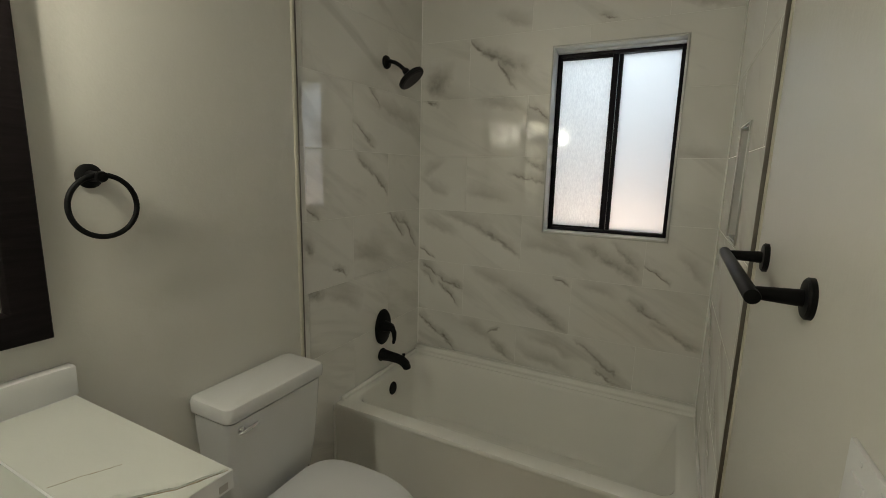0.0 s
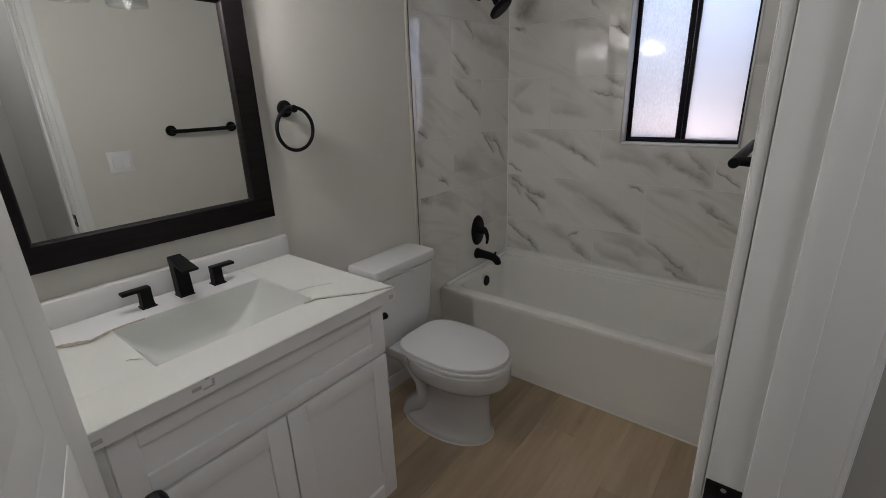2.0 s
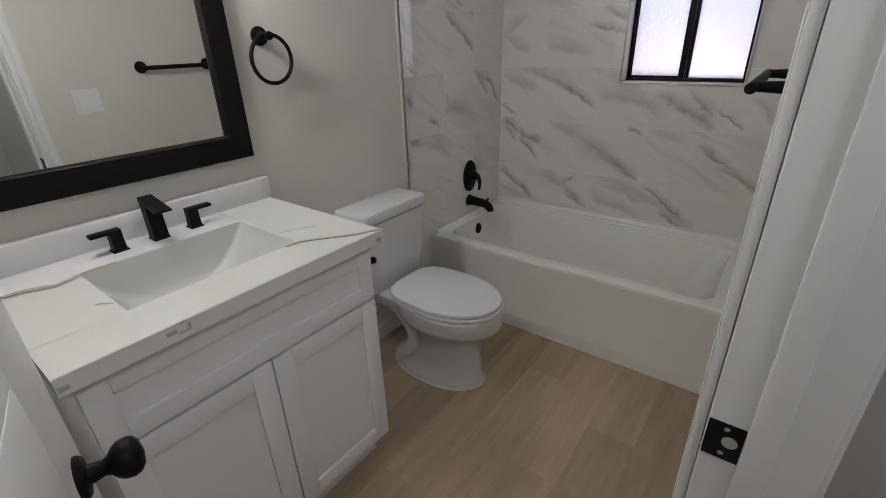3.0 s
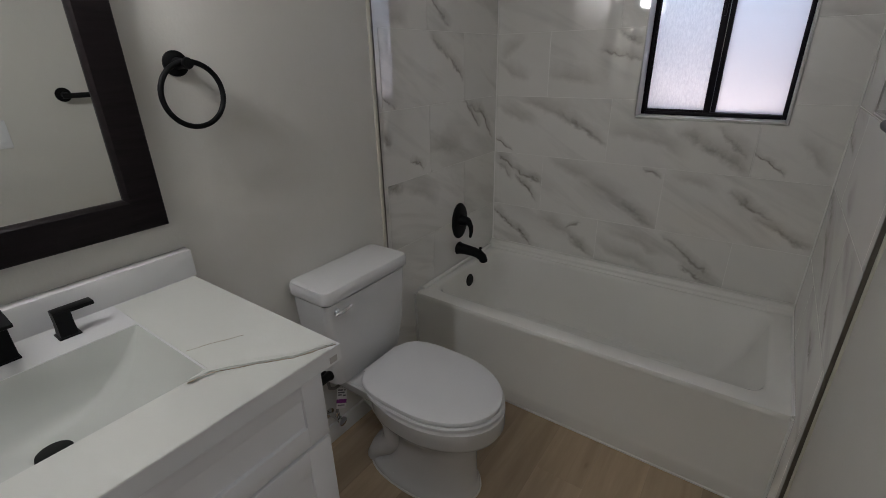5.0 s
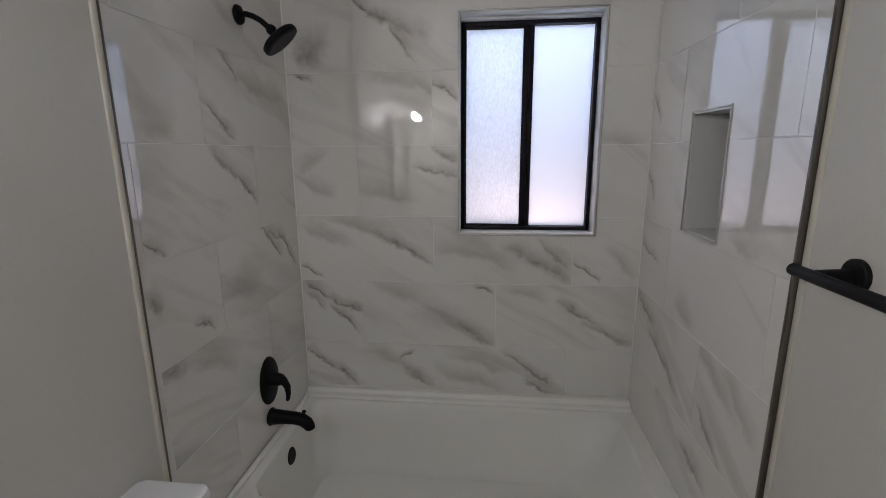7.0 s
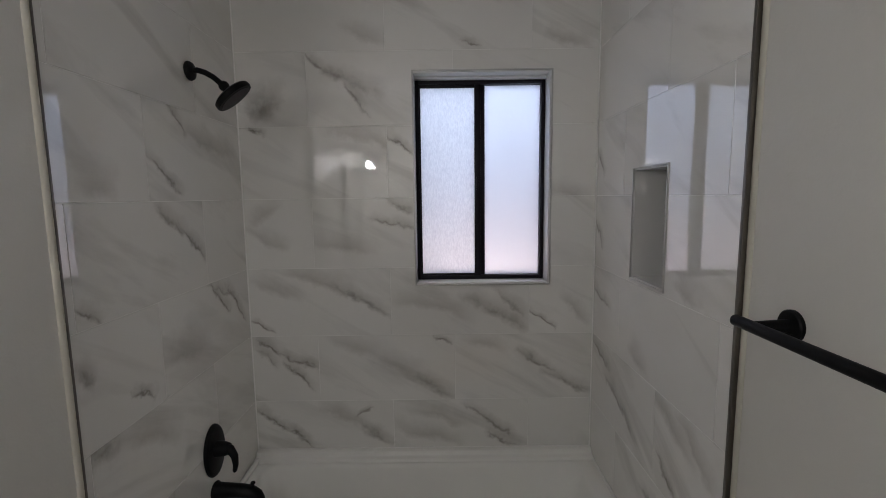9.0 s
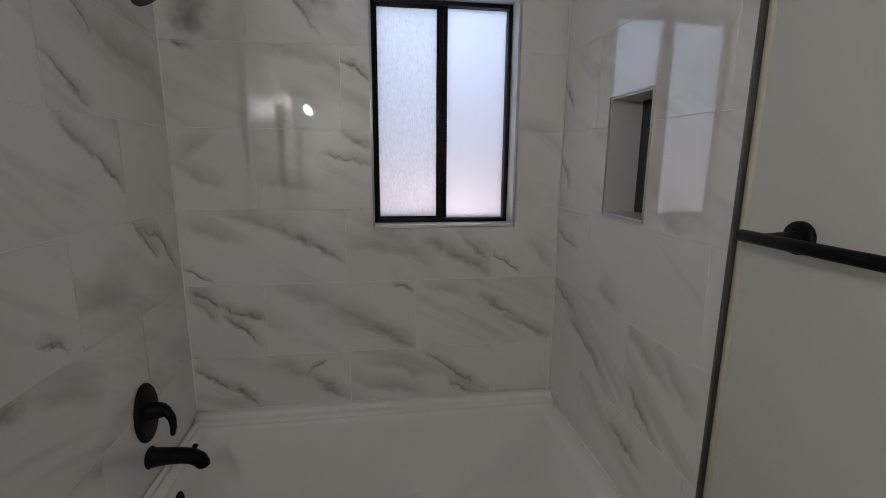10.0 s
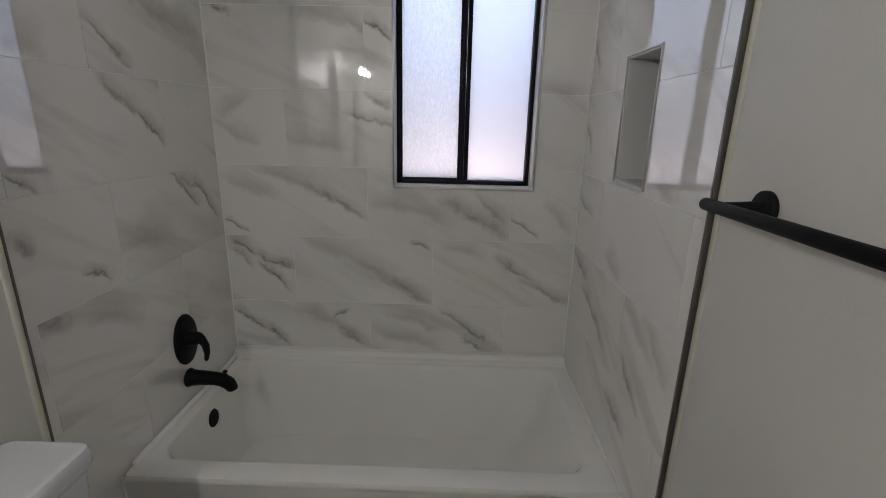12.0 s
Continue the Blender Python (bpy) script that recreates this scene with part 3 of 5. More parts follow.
# ---- door, jambs and casing ----
def build_doorway():
    d = thing("door_frame", 1.58, JAMB_S, 0, "white painted door frame with a black strike plate", "door frame", kind="structure")
    for nm, b in (("jamb", (RIGHT + 0.010, WALL_OUT + 0.002, JAMB_S, JAMB_S + 0.018, 0, DOOR_TOP + 0.018)), ("jamb", (RIGHT + 0.010, WALL_OUT + 0.002, JAMB_H - 0.018, JAMB_H, 0, DOOR_TOP + 0.018)),
                  ("head_jamb", (RIGHT + 0.010, WALL_OUT + 0.002, JAMB_H, JAMB_S, DOOR_TOP, DOOR_TOP + 0.018)),
                  ("stop", (1.563, 1.600, JAMB_S - 0.012, JAMB_S, 0, DOOR_TOP)), ("stop", (1.563, 1.600, JAMB_H, JAMB_H + 0.012, 0, DOOR_TOP)),
                  ("head_stop", (1.563, 1.600, JAMB_H + 0.012, JAMB_S - 0.012, DOOR_TOP - 0.012, DOOR_TOP))):
        bm = B()
        box(bm, *b, 0.003)
        part(nm, bm, TRIM_WHITE, d)
    # stepped casings, room side and hall side
    for side, xw in ((-1, RIGHT), (1, WALL_OUT)):
        for (ya, yb, za, zb) in ((JAMB_S + 0.006, JAMB_S + 0.066, 0, DOOR_TOP + 0.066), (JAMB_H - 0.066, JAMB_H - 0.006, 0, DOOR_TOP + 0.066), (JAMB_H - 0.006, JAMB_S + 0.006, DOOR_TOP + 0.006, DOOR_TOP + 0.066)):
            bm = B()
            room = side < 0
            a, b = sorted((xw + (0.009 if room else 0.0), xw + side * (0.005 if room else 0.010)))
            box(bm, a, b, ya, yb, za, zb, 0.003)
            upright = zb - za > 1
            c, e = sorted((xw + side * 0.003, xw + side * (0.0085 if room else 0.016)))
            if upright:
                near = ya > -2.5
                box(bm, c, e, ya + (0.022 if near else 0.004), yb - (0.004 if near else 0.022), za, zb - 0.004, 0.004)
            else:
                box(bm, c, e, ya, yb, za + 0.022, zb - 0.004, 0.004)
            part("casing", bm, TRIM_WHITE, d)
    bm = B()
    box(bm, 1.5165, 1.5625, JAMB_S - 0.0022, JAMB_S + 0.001, 0.868, 0.932, 0.001)
    strike = part("strike_plate", bm, BLACK, d, "black metal strike plate")
    bm = B()
    rod(bm, (1.547, JAMB_S - 0.0030, 0.902), (1.547, JAMB_S - 0.0024, 0.902), 0.010, 18)
    part("latch_hole", bm, STRIP_GREY, strike, "bare wood in the latch hole")
    for z in (0.880, 0.924):
        bm = B()
        rod(bm, (1.540, JAMB_S - 0.0035, z), (1.540, JAMB_S - 0.002, z), 0.004, 12)
        part("screw", bm, CHROME, strike)


build_doorway()


def build_door():
    hx, hy = 1.500, JAMB_H + 0.012
    ang = math.atan2(0.195, -0.70)
    m = Matrix.Translation((hx, hy, 0)) @ Matrix.Rotation(ang, 4, 'Z')
    d = new("door_1")
    d.matrix_basis = m
    tagged(d, "white panelled door standing open into the bathroom", "door", "", "structure")
    wd, th, h = 0.727, 0.035, 2.03

    def sub(name, bm, mat, parent=None, label=""):
        o = part(name, bm, mat, None, label)
        o.parent = parent or d
        return o

    # local x runs from the hinge to the latch edge; the side seen faces -y
    bm = B()
    box(bm, 0, wd, -0.001, th - 0.008, 0.012, h, 0.002)
    slab = sub("slab", bm, TRIM_WHITE)
    st, z_low, z_mid = 0.117, 0.86, 1.11
    for x0, x1, z0, z1, nm in ((0, st, 0.012, h, "stile"), (wd - st, wd, 0.012, h, "stile"), (st, wd - st, 0.012, 0.22, "rail"),
                               (st, wd - st, z_low, z_mid, "rail"), (st, wd - st, h - 0.12, h, "rail")):
        bm = B()
        box(bm, x0, x1, -0.012, 0.0, z0, z1, 0.005)
        sub(nm, bm, TRIM_WHITE)
    # two wide panels with sloping fields, set back behind stiles and rails
    for z0, z1 in ((0.22, z_low), (z_mid, h - 0.12)):
        bm = B()
        p, q, r, t = st + 0.098, wd - st - 0.098, z0 + 0.098, z1 - 0.098
        loft(bm, [[Vector((x, y, z)) for x, z in ((p + i, r + i), (q - i, r + i), (q - i, t - i), (p + i, t - i))] for y, i in ((0.0, 0.0), (-0.002, 0.001), (-0.011, 0.040), (-0.012, 0.044))])
        sub("raised_panel", bm, TRIM_WHITE)
        bm = B()
        x0, x1 = st, wd - st
        loft(bm, [[Vector((x, y, z)) for x, z in ((x0 + i, z0 + i), (x1 - i, z0 + i), (x1 - i, z1 - i), (x0 + i, z1 - i))] for y, i in ((0.0, 0.0), (-0.010, 0.0), (-0.006, 0.018), (-0.002, 0.034), (0.0, 0.036))], False, False)
        sub("moulding", bm, TRIM_WHITE)
    kx, kz = wd - 0.065, 0.914
    bm = B()
    lathe(bm, (kx, -0.010, kz), (0, -1, 0), [(0, 0.031), (0.005, 0.031), (0.010, 0.027), (0.013, 0.014), (0.030, 0.011), (0.036, 0.014), (0.042, 0.022), (0.050, 0.027), (0.060, 0.0285), (0.068, 0.026), (0.074, 0.018), (0.077, 0.004)])
    sub("door_knob", bm, BLACK, None, "black round door knob")
    bm = B()
    box(bm, wd, wd + 0.0012, 0.002, 0.024, kz - 0.028, kz + 0.028)
    sub("latch_plate", bm, BLACK)
    for z in (0.22, 1.02, 1.82):
        bm = B()
        rod(bm, (-0.004, -0.008, z - 0.045), (-0.004, -0.008, z + 0.045), 0.006, 12, 0.002)
        sub("hinge", bm, BLACK)


build_door()


# ---- bathtub ----
def build_tub():
    y0, y1 = -0.764, -0.002
    x0, x1 = 0.002, W - 0.001
    rim = 0.417
    t = thing("bathtub", W / 2, -0.38, 0, "white enamelled alcove bathtub with a plain apron", "bathtub")
    # basin and rim in one shell
    bm = B()
    rings = [rounded(x0, x1, y0, y1, 0.012, rim - 0.022), rounded(x0, x1, y0, y1, 0.014, rim - 0.010), rounded(x0 + 0.004, x1 - 0.004, y0 + 0.004, y1 - 0.003, 0.016, rim - 0.002), rounded(x0 + 0.010, x1 - 0.010, y0 + 0.011, y1 - 0.008, 0.02, rim),
             rounded(x0 + 0.050, x1 - 0.062, y0 + 0.072, y1 - 0.062, 0.06, rim), rounded(x0 + 0.056, x1 - 0.070, y0 + 0.080, y1 - 0.070, 0.07, rim - 0.004), rounded(x0 + 0.060, x1 - 0.078, y0 + 0.086, y1 - 0.077, 0.08, rim - 0.018),
             rounded(x0 + 0.075, x1 - 0.13, y0 + 0.098, y1 - 0.092, 0.10, 0.25), rounded(x0 + 0.095, x1 - 0.22, y0 + 0.115, y1 - 0.112, 0.11, 0.12), rounded(x0 + 0.115, x1 - 0.27, y0 + 0.135, y1 - 0.132, 0.10, 0.085), rounded(x0 + 0.165, x1 - 0.33, y0 + 0.185, y1 - 0.182, 0.08, 0.070)]
    loft(bm, rings, cap_first=False)
    part("basin", bm, TUB_WHITE, t)
    # raised ledge along the walls
    bm = B()
    ledge = [(-0.001, 0.407), (-0.001, 0.450), (-0.020, 0.450), (-0.026, 0.4485), (-0.030, 0.443), (-0.032, 0.4345), (-0.036, 0.4310), (-0.050, 0.430), (-0.056, 0.4275), (-0.060, 0.421), (-0.061, 0.407)]
    loft(bm, [[Vector((x, y, z)) for y, z in ledge] for x in (x0, W / 2, x1)])
    part("back_ledge", bm, TUB_WHITE, t)
    bm = B()
    box(bm, x0, x0 + 0.022, -0.72, -0.032, rim - 0.010, 0.432, 0.008, 3)
    part("end_ledge", bm, TUB_WHITE, t)
    # apron with a shallow panel
    bm = B()
    prof = [(rim - 0.020, 0.0), (rim - 0.045, 0.0), (rim - 0.060, 0.003), (0.09, 0.009), (0.075, 0.004), (0.055, 0.001), (0.0, 0.0), (0.0, 0.030), (rim - 0.020, 0.030)]
    loft(bm, [[Vector((x, y0 + o, z)) for z, o in prof] for x in (x0 + 0.002, W / 2, x1 - 0.002)])
    part("apron", bm, TUB_WHITE, t)
    bm = B()
    rod(bm, (x0 + 0.01, y0 - 0.001, 0.003), (x1 - 0.01, y0 - 0.001, 0.003), 0.005, 8)
    part("sealant_bead", bm, SEALANT, t)
    for a, b, r in (((x1 - 0.001, y0 + 0.004, rim), (x1 - 0.001, -0.05, rim), 0.006), ((x1 - 0.001, y0 + 0.001, 0.004), (x1 - 0.001, y0 + 0.001, rim - 0.008), 0.006), ((x0, y0 + 0.001, 0.004), (x0, y0 + 0.001, rim - 0.008), 0.006)):
        bm = B()
        rod(bm, a, b, r, 10)
        part("sealant_bead", bm, SEALANT, t)
    # overflow plate
    bm = B()
    lathe(bm, (0.062, -0.372, 0.335), (1, 0, 0.12), [(0, 0.034), (0.006, 0.035), (0.010, 0.031), (0.011, 0.004)])
    part("overflow_cover", bm, BLACK, t, "black round overflow cover")
    bm = B()
    lathe(bm, (0.27, -0.372, 0.0705), (0, 0, 1), [(0, 0.033), (0.003, 0.033), (0.005, 0.028), (0.010, 0.024), (0.012, 0.004)])
    part("drain", bm, BLACK, t, "black drain plug")


build_tub()


# ---- shower fittings ----
def build_shower_head():
    y, z = -0.345, 2.003
    s = thing("wall_shower", 0.0, y, z, "matt black wall-mounted shower with a round head", "shower")
    bm = B()
    lathe(bm, (0.0, y, z), (1, 0, 0), [(0, 0.031), (0.004, 0.032), (0.012, 0.028), (0.018, 0.014), (0.020, 0.004)])
    part("flange", bm, BLACK, s)
    bm = B()
    tube(bm, [(0.005, y, z), (0.03, y, z + 0.002), (0.055, y, z - 0.006), (0.080, y, z - 0.020), (0.110, y, z - 0.046)], 0.0095, 14)
    part("arm", bm, BLACK, s)
    ax = Vector((0.63, 0.16, -0.76)).normalized()
    c = Vector((0.106, y, z - 0.040))
    bm = B()
    lathe(bm, c, ax, [(0, 0.012), (0.008, 0.017), (0.018, 0.017), (0.026, 0.012), (0.032, 0.024), (0.040, 0.058), (0.046, 0.067), (0.058, 0.069), (0.064, 0.066), (0.065, 0.060)])
    head = part("head", bm, BLACK, s)
    bm = B()
    lathe(bm, c + ax * 0.0645, ax, [(0, 0.058), (0.002, 0.056), (0.002, 0.002)])
    part("face_plate", bm, BLACK_BRONZE, head)


def build_valve():
    y, z = -0.372, 0.668
    v = thing("shower_valve", 0, y, z, "matt black oval shower valve with a curved lever", "shower valve")
    bm = B()
    rings = []
    for h, k in ((0.0, 1.0), (0.005, 1.0), (0.011, 0.95), (0.014, 0.86), (0.015, 0.05)):
        rings.append([Vector((h, y + 0.068 * k * math.cos(a), z + 0.097 * k * math.sin(a))) for a in [2 * math.pi * i / 40 for i in range(40)]])
    loft(bm, rings)
    part("plate", bm, BLACK, v)
    bm = B()
    lathe(bm, (0.012, y, z + 0.006), (1, 0, 0), [(0, 0.030), (0.020, 0.027), (0.036, 0.024), (0.048, 0.020), (0.052, 0.004)])
    part("hub", bm, BLACK, v)
    bm = B()
    tube(bm, [(0.040, y, z + 0.012), (0.064, y - 0.006, z + 0.008), (0.082, y - 0.012, z - 0.016), (0.086, y - 0.016, z - 0.045), (0.082, y - 0.018, z - 0.068), (0.081, y - 0.018, z - 0.074)],
         [0.016, 0.016, 0.013, 0.010, 0.008, 0.004], 14)
    part("lever", bm, BLACK, v)


def build_spout():
    y, z = -0.380, 0.515
    s = thing("tub_spout", 0, y, z, "matt black tub spout with a diverter knob", "tub spout")
    bm = B()
    tube(bm, [(0.0, y, z), (0.004, y, z), (0.010, y, z), (0.05, y, z + 0.001), (0.10, y, z - 0.001), (0.128, y, z - 0.006), (0.150, y, z - 0.020), (0.160, y, z - 0.038), (0.161, y, z - 0.044)],
         [0.034, 0.036, 0.031, 0.027, 0.025, 0.025, 0.024, 0.021, 0.018], 20)
    part("body", bm, BLACK, s)
    bm = B()
    lathe(bm, (0.138, y, z + 0.012), (0.1, 0, 1), [(0, 0.006), (0.012, 0.005), (0.016, 0.009), (0.021, 0.008), (0.023, 0.002)], 14)
    part("diverter_knob", bm, BLACK, s)


build_shower_head()
build_valve()
build_spout()


# ---- toilet ----
def build_toilet():
    cy = -1.255
    t = thing("toilet", 0.35, cy, 0, "white two-piece toilet with the lid closed", "toilet")
    # pedestal and bowl
    bm = B()
    prof = [(0.0, 0.425, 0.235, 0.230, 0.137, 2.6), (0.018, 0.425, 0.235, 0.230, 0.137, 2.6), (0.030, 0.425, 0.229, 0.224, 0.129, 2.6), (0.050, 0.440, 0.180, 0.206, 0.114, 2.5), (0.10, 0.452, 0.140, 0.192, 0.107, 2.5), (0.19, 0.458, 0.130, 0.184, 0.103, 2.4),
            (0.245, 0.462, 0.150, 0.194, 0.112, 2.3), (0.285, 0.47, 0.20, 0.226, 0.144, 2.3), (0.312, 0.475, 0.23, 0.256, 0.176, 2.3), (0.330, 0.475, 0.235, 0.264, 0.184, 2.3), (0.388, 0.475, 0.235, 0.264, 0.186, 2.3), (0.396, 0.475, 0.230, 0.255, 0.178, 2.3)]
    loft(bm, [egg(c, cy, b, f, h, z, 44, sq) for z, c, b, f, h, sq in prof])
    part("bowl", bm, PORCELAIN, t)
    # trapway seen on the side
    bm = B()
    rings = []
    for x, z, r, half in ((0.14, 0.335, 0.040, 0.10), (0.20, 0.325, 0.050, 0.105), (0.27, 0.290, 0.055, 0.108), (0.325, 0.225, 0.055, 0.106), (0.335, 0.155, 0.055, 0.106), (0.300, 0.095, 0.050, 0.108), (0.25, 0.055, 0.045, 0.112), (0.235, 0.020, 0.045, 0.114)):
        rings.append((Vector((x, cy, z)), r, half))
    out = []
    for i, (p, r, half) in enumerate(rings):
        d = (rings[min(i + 1, len(rings) - 1)][0] - rings[max(i - 1, 0)][0]).normalized()
        u = Vector((0, 1, 0)).cross(d)
        out.append([p + u * r * math.cos(a) + Vector((0, half * math.copysign(abs(math.sin(a)) ** 0.7, math.sin(a)), 0)) for a in [2 * math.pi * k / 24 for k in range(24)]])
    loft(bm, out)
    part("trapway", bm, PORCELAIN, t)
    # shelf that carries the tank
    bm = B()
    loft(bm, [rounded(0.07, 0.30, cy - 0.10, cy + 0.10, 0.04, 0.30), rounded(0.06, 0.31, cy - 0.125, cy + 0.125, 0.05, 0.335), rounded(0.055, 0.32, cy - 0.135, cy + 0.135, 0.05, 0.375), rounded(0.06, 0.315, cy - 0.13, cy + 0.13, 0.05, 0.384)])
    part("tank_shelf", bm, PORCELAIN, t)
    # tank
    bm = B()
    loft(bm, [rounded(0.055, 0.178, cy - 0.155, cy + 0.140, 0.03, 0.378), rounded(0.045, 0.190, cy - 0.178, cy + 0.162, 0.035, 0.392), rounded(0.036, 0.198, cy - 0.192, cy + 0.176, 0.024, 0.50), rounded(0.034, 0.207, cy - 0.203, cy + 0.186, 0.024, 0.66), rounded(0.034, 0.211, cy - 0.206, cy + 0.189, 0.024, 0.729), rounded(0.050, 0.193, cy - 0.190, cy + 0.173, 0.02, 0.7300), rounded(0.052, 0.190, cy - 0.188, cy + 0.171, 0.02, 0.742)])
    part("tank", bm, PORCELAIN, t)
    bm = B()
    loft(bm, [rounded(0.045, 0.196, cy - 0.193, cy + 0.176, 0.024, 0.7365), rounded(0.030, 0.219, cy - 0.214, cy + 0.197, 0.026, 0.7385), rounded(0.029, 0.221, cy - 0.215, cy + 0.198, 0.026, 0.744), rounded(0.029, 0.222, cy - 0.216, cy + 0.199, 0.026, 0.772), rounded(0.033, 0.217, cy - 0.211, cy + 0.194, 0.024, 0.782), rounded(0.041, 0.208, cy - 0.203, cy + 0.186, 0.02, 0.785)])
    part("tank_lid", bm, PORCELAIN, t)
    bm = B()
    lathe(bm, (0.2085, cy - 0.165, 0.700), (1, 0, 0), [(0, 0.012), (0.006, 0.012), (0.010, 0.008), (0.014, 0.004)], 18)
    lever = part("flush_lever", bm, CHROME, t, "chrome flush lever")
    bm = B()
    tube(bm, [(0.221, cy - 0.180, 0.697), (0.226, cy - 0.165, 0.700), (0.228, cy - 0.140, 0.703), (0.224, cy - 0.112, 0.704)], [0.004, 0.007, 0.007, 0.005], 12)
    part("lever_arm", bm, CHROME, lever)
    # seat ring and lid
    bm = B()
    c = 0.475
    loft(bm, [egg(c, cy, 0.225, 0.258, 0.181, 0.397, 48, 3.2), egg(c, cy, 0.228, 0.262, 0.185, 0.400, 48, 3.2), egg(c, cy, 0.228, 0.262, 0.185, 0.411, 48, 3.2), egg(c, cy, 0.224, 0.258, 0.181, 0.415, 48, 3.2)])
    part("seat", bm, SEAT_WHITE, t)
    bm = B()
    loft(bm, [egg(c, cy, 0.240, 0.250, 0.176, 0.4165, 48, 3.6), egg(c, cy, 0.243, 0.254, 0.180, 0.420, 48, 3.6), egg(c, cy, 0.243, 0.254, 0.180, 0.429, 48, 3.6), egg(c, cy, 0.241, 0.252, 0.178, 0.4325, 48, 3.6), egg(c, cy, 0.236, 0.247, 0.173, 0.4345, 48, 3.6)])
    part("lid", bm, SEAT_WHITE, t)
    for s in (-1, 1):
        bm = B()
        rod(bm, (0.232, cy + s * 0.075, 0.380), (0.232, cy + s * 0.075, 0.418), 0.014, 16, 0.003)
        part("hinge", bm, SEAT_WHITE, t)
        bm = B()
        lathe(bm, (0.365, cy + s * 0.112, 0.022), (0, s * 0.3, 1), [(0, 0.013), (0.010, 0.012), (0.016, 0.007), (0.018, 0.002)], 14)
        part("bolt_cap", bm, SEAT_WHITE, t)
    bm = B()
    loft(bm, [egg(0.425, cy, 0.240, 0.235, 0.142, 0.0005, 44, 2.6), egg(0.425, cy, 0.237, 0.232, 0.139, 0.006, 44, 2.6)])
    part("caulk_line", bm, SEALANT, t)


build_toilet()


def build_supply():
    x, y, z = 0.020, -1.372, 0.140
    s = thing("water_shutoff_valve", x, y, z, "chrome shut-off valve with a braided hose and paper tag", "valve")
    bm = B()
    lathe(bm, (x, y, z), (1, 0, 0), [(0, 0.028), (0.003, 0.028), (0.008, 0.020), (0.010, 0.009), (0.045, 0.009), (0.050, 0.013), (0.066, 0.013), (0.068, 0.004)], 22)
    part("escutcheon_and_body", bm, CHROME, s)
    bm = B()
    lathe(bm, (x + 0.066, y, z), (1, 0.0, 0), [(0, 0.006), (0.010, 0.006), (0.012, 0.018), (0.020, 0.019), (0.022, 0.004)], 16)
    part("handle", bm, CHROME, s)
    bm = B()
    rod(bm, (x + 0.055, y, z + 0.010), (x + 0.055, y, z + 0.035), 0.009, 14, 0.002)
    part("outlet", bm, CHROME, s)
    bm = B()
    pts = [(x + 0.055, y, z + 0.03), (x + 0.056, y + 0.008, z + 0.08), (x + 0.070, y + 0.030, z + 0.13), (x + 0.085, y + 0.035, z + 0.165), (x + 0.095, y + 0.005, z + 0.185), (x + 0.098, y - 0.030, z + 0.190), (x + 0.098, y - 0.050, z + 0.205), (x + 0.098, y - 0.054, z + 0.240)]
    tube(bm, pts, 0.006, 10)
    part("hose", bm, STEEL_BRAID, s)
    # folded paper tag on the hose
    tag_at = Matrix.Translation((x + 0.072, y + 0.018, z + 0.105)) @ Matrix.Rotation(radians(50), 4, 'Z') @ Matrix.Rotation(radians(8), 4, 'Y')

    def on_tag(bm):
        bmesh.ops.transform(bm, matrix=tag_at, verts=bm.verts)
        return bm

    bm = B()
    box(bm, -0.019, 0.019, -0.010, -0.008, -0.050, 0.050, 0.0006)
    tag = part("tag", on_tag(bm), TAG_WHITE, s, "white and purple paper tag")
    bm = B()
    box(bm, -0.019, 0.019, -0.0112, -0.0102, -0.022, -0.004)
    part("tag_band", on_tag(bm), TAG_PURPLE, tag, "", False)
    for i, (a, b, zz) in enumerate(((-0.015, 0.004, 0.040), (0.007, 0.015, 0.040), (-0.015, 0.010, 0.028), (-0.015, 0.000, 0.017), (0.004, 0.015, 0.014), (-0.014, 0.012, -0.033))):
        bm = B()
        box(bm, a, b, -0.0110, -0.0102, zz - 0.003, zz + 0.003)
        part("tag_print", on_tag(bm), TAG_GREY, tag, "", False)


build_supply()


# ---- vanity ----
CT = 0.932
VY0, VY1 = -2.553, -1.759
SY0, SY1, SX0, SX1 = -2.385, -1.958, 0.195, 0.487


def shaker(name, y0, y1, z0, z1, x, parent, rail=0.058):
    bm = B()
    box(bm, x, x + 0.010, y0 + rail - 0.004, y1 - rail + 0.004, z0 + rail - 0.004, z1 - rail + 0.004)
    door = part(name, bm, CABINET_WHITE, parent, "", False)
    for nm, a, b, c, d in (("stile", y0, y0 + rail, z0, z1), ("stile", y1 - rail, y1, z0, z1), ("rail", y0 + rail, y1 - rail, z0, z0 + rail), ("rail", y0 + rail, y1 - rail, z1 - rail, z1)):
        bm = B()
        box(bm, x, x + 0.019, a, b, c, d, 0.0015)
        part(nm, bm, CABINET_WHITE, door)
    return door


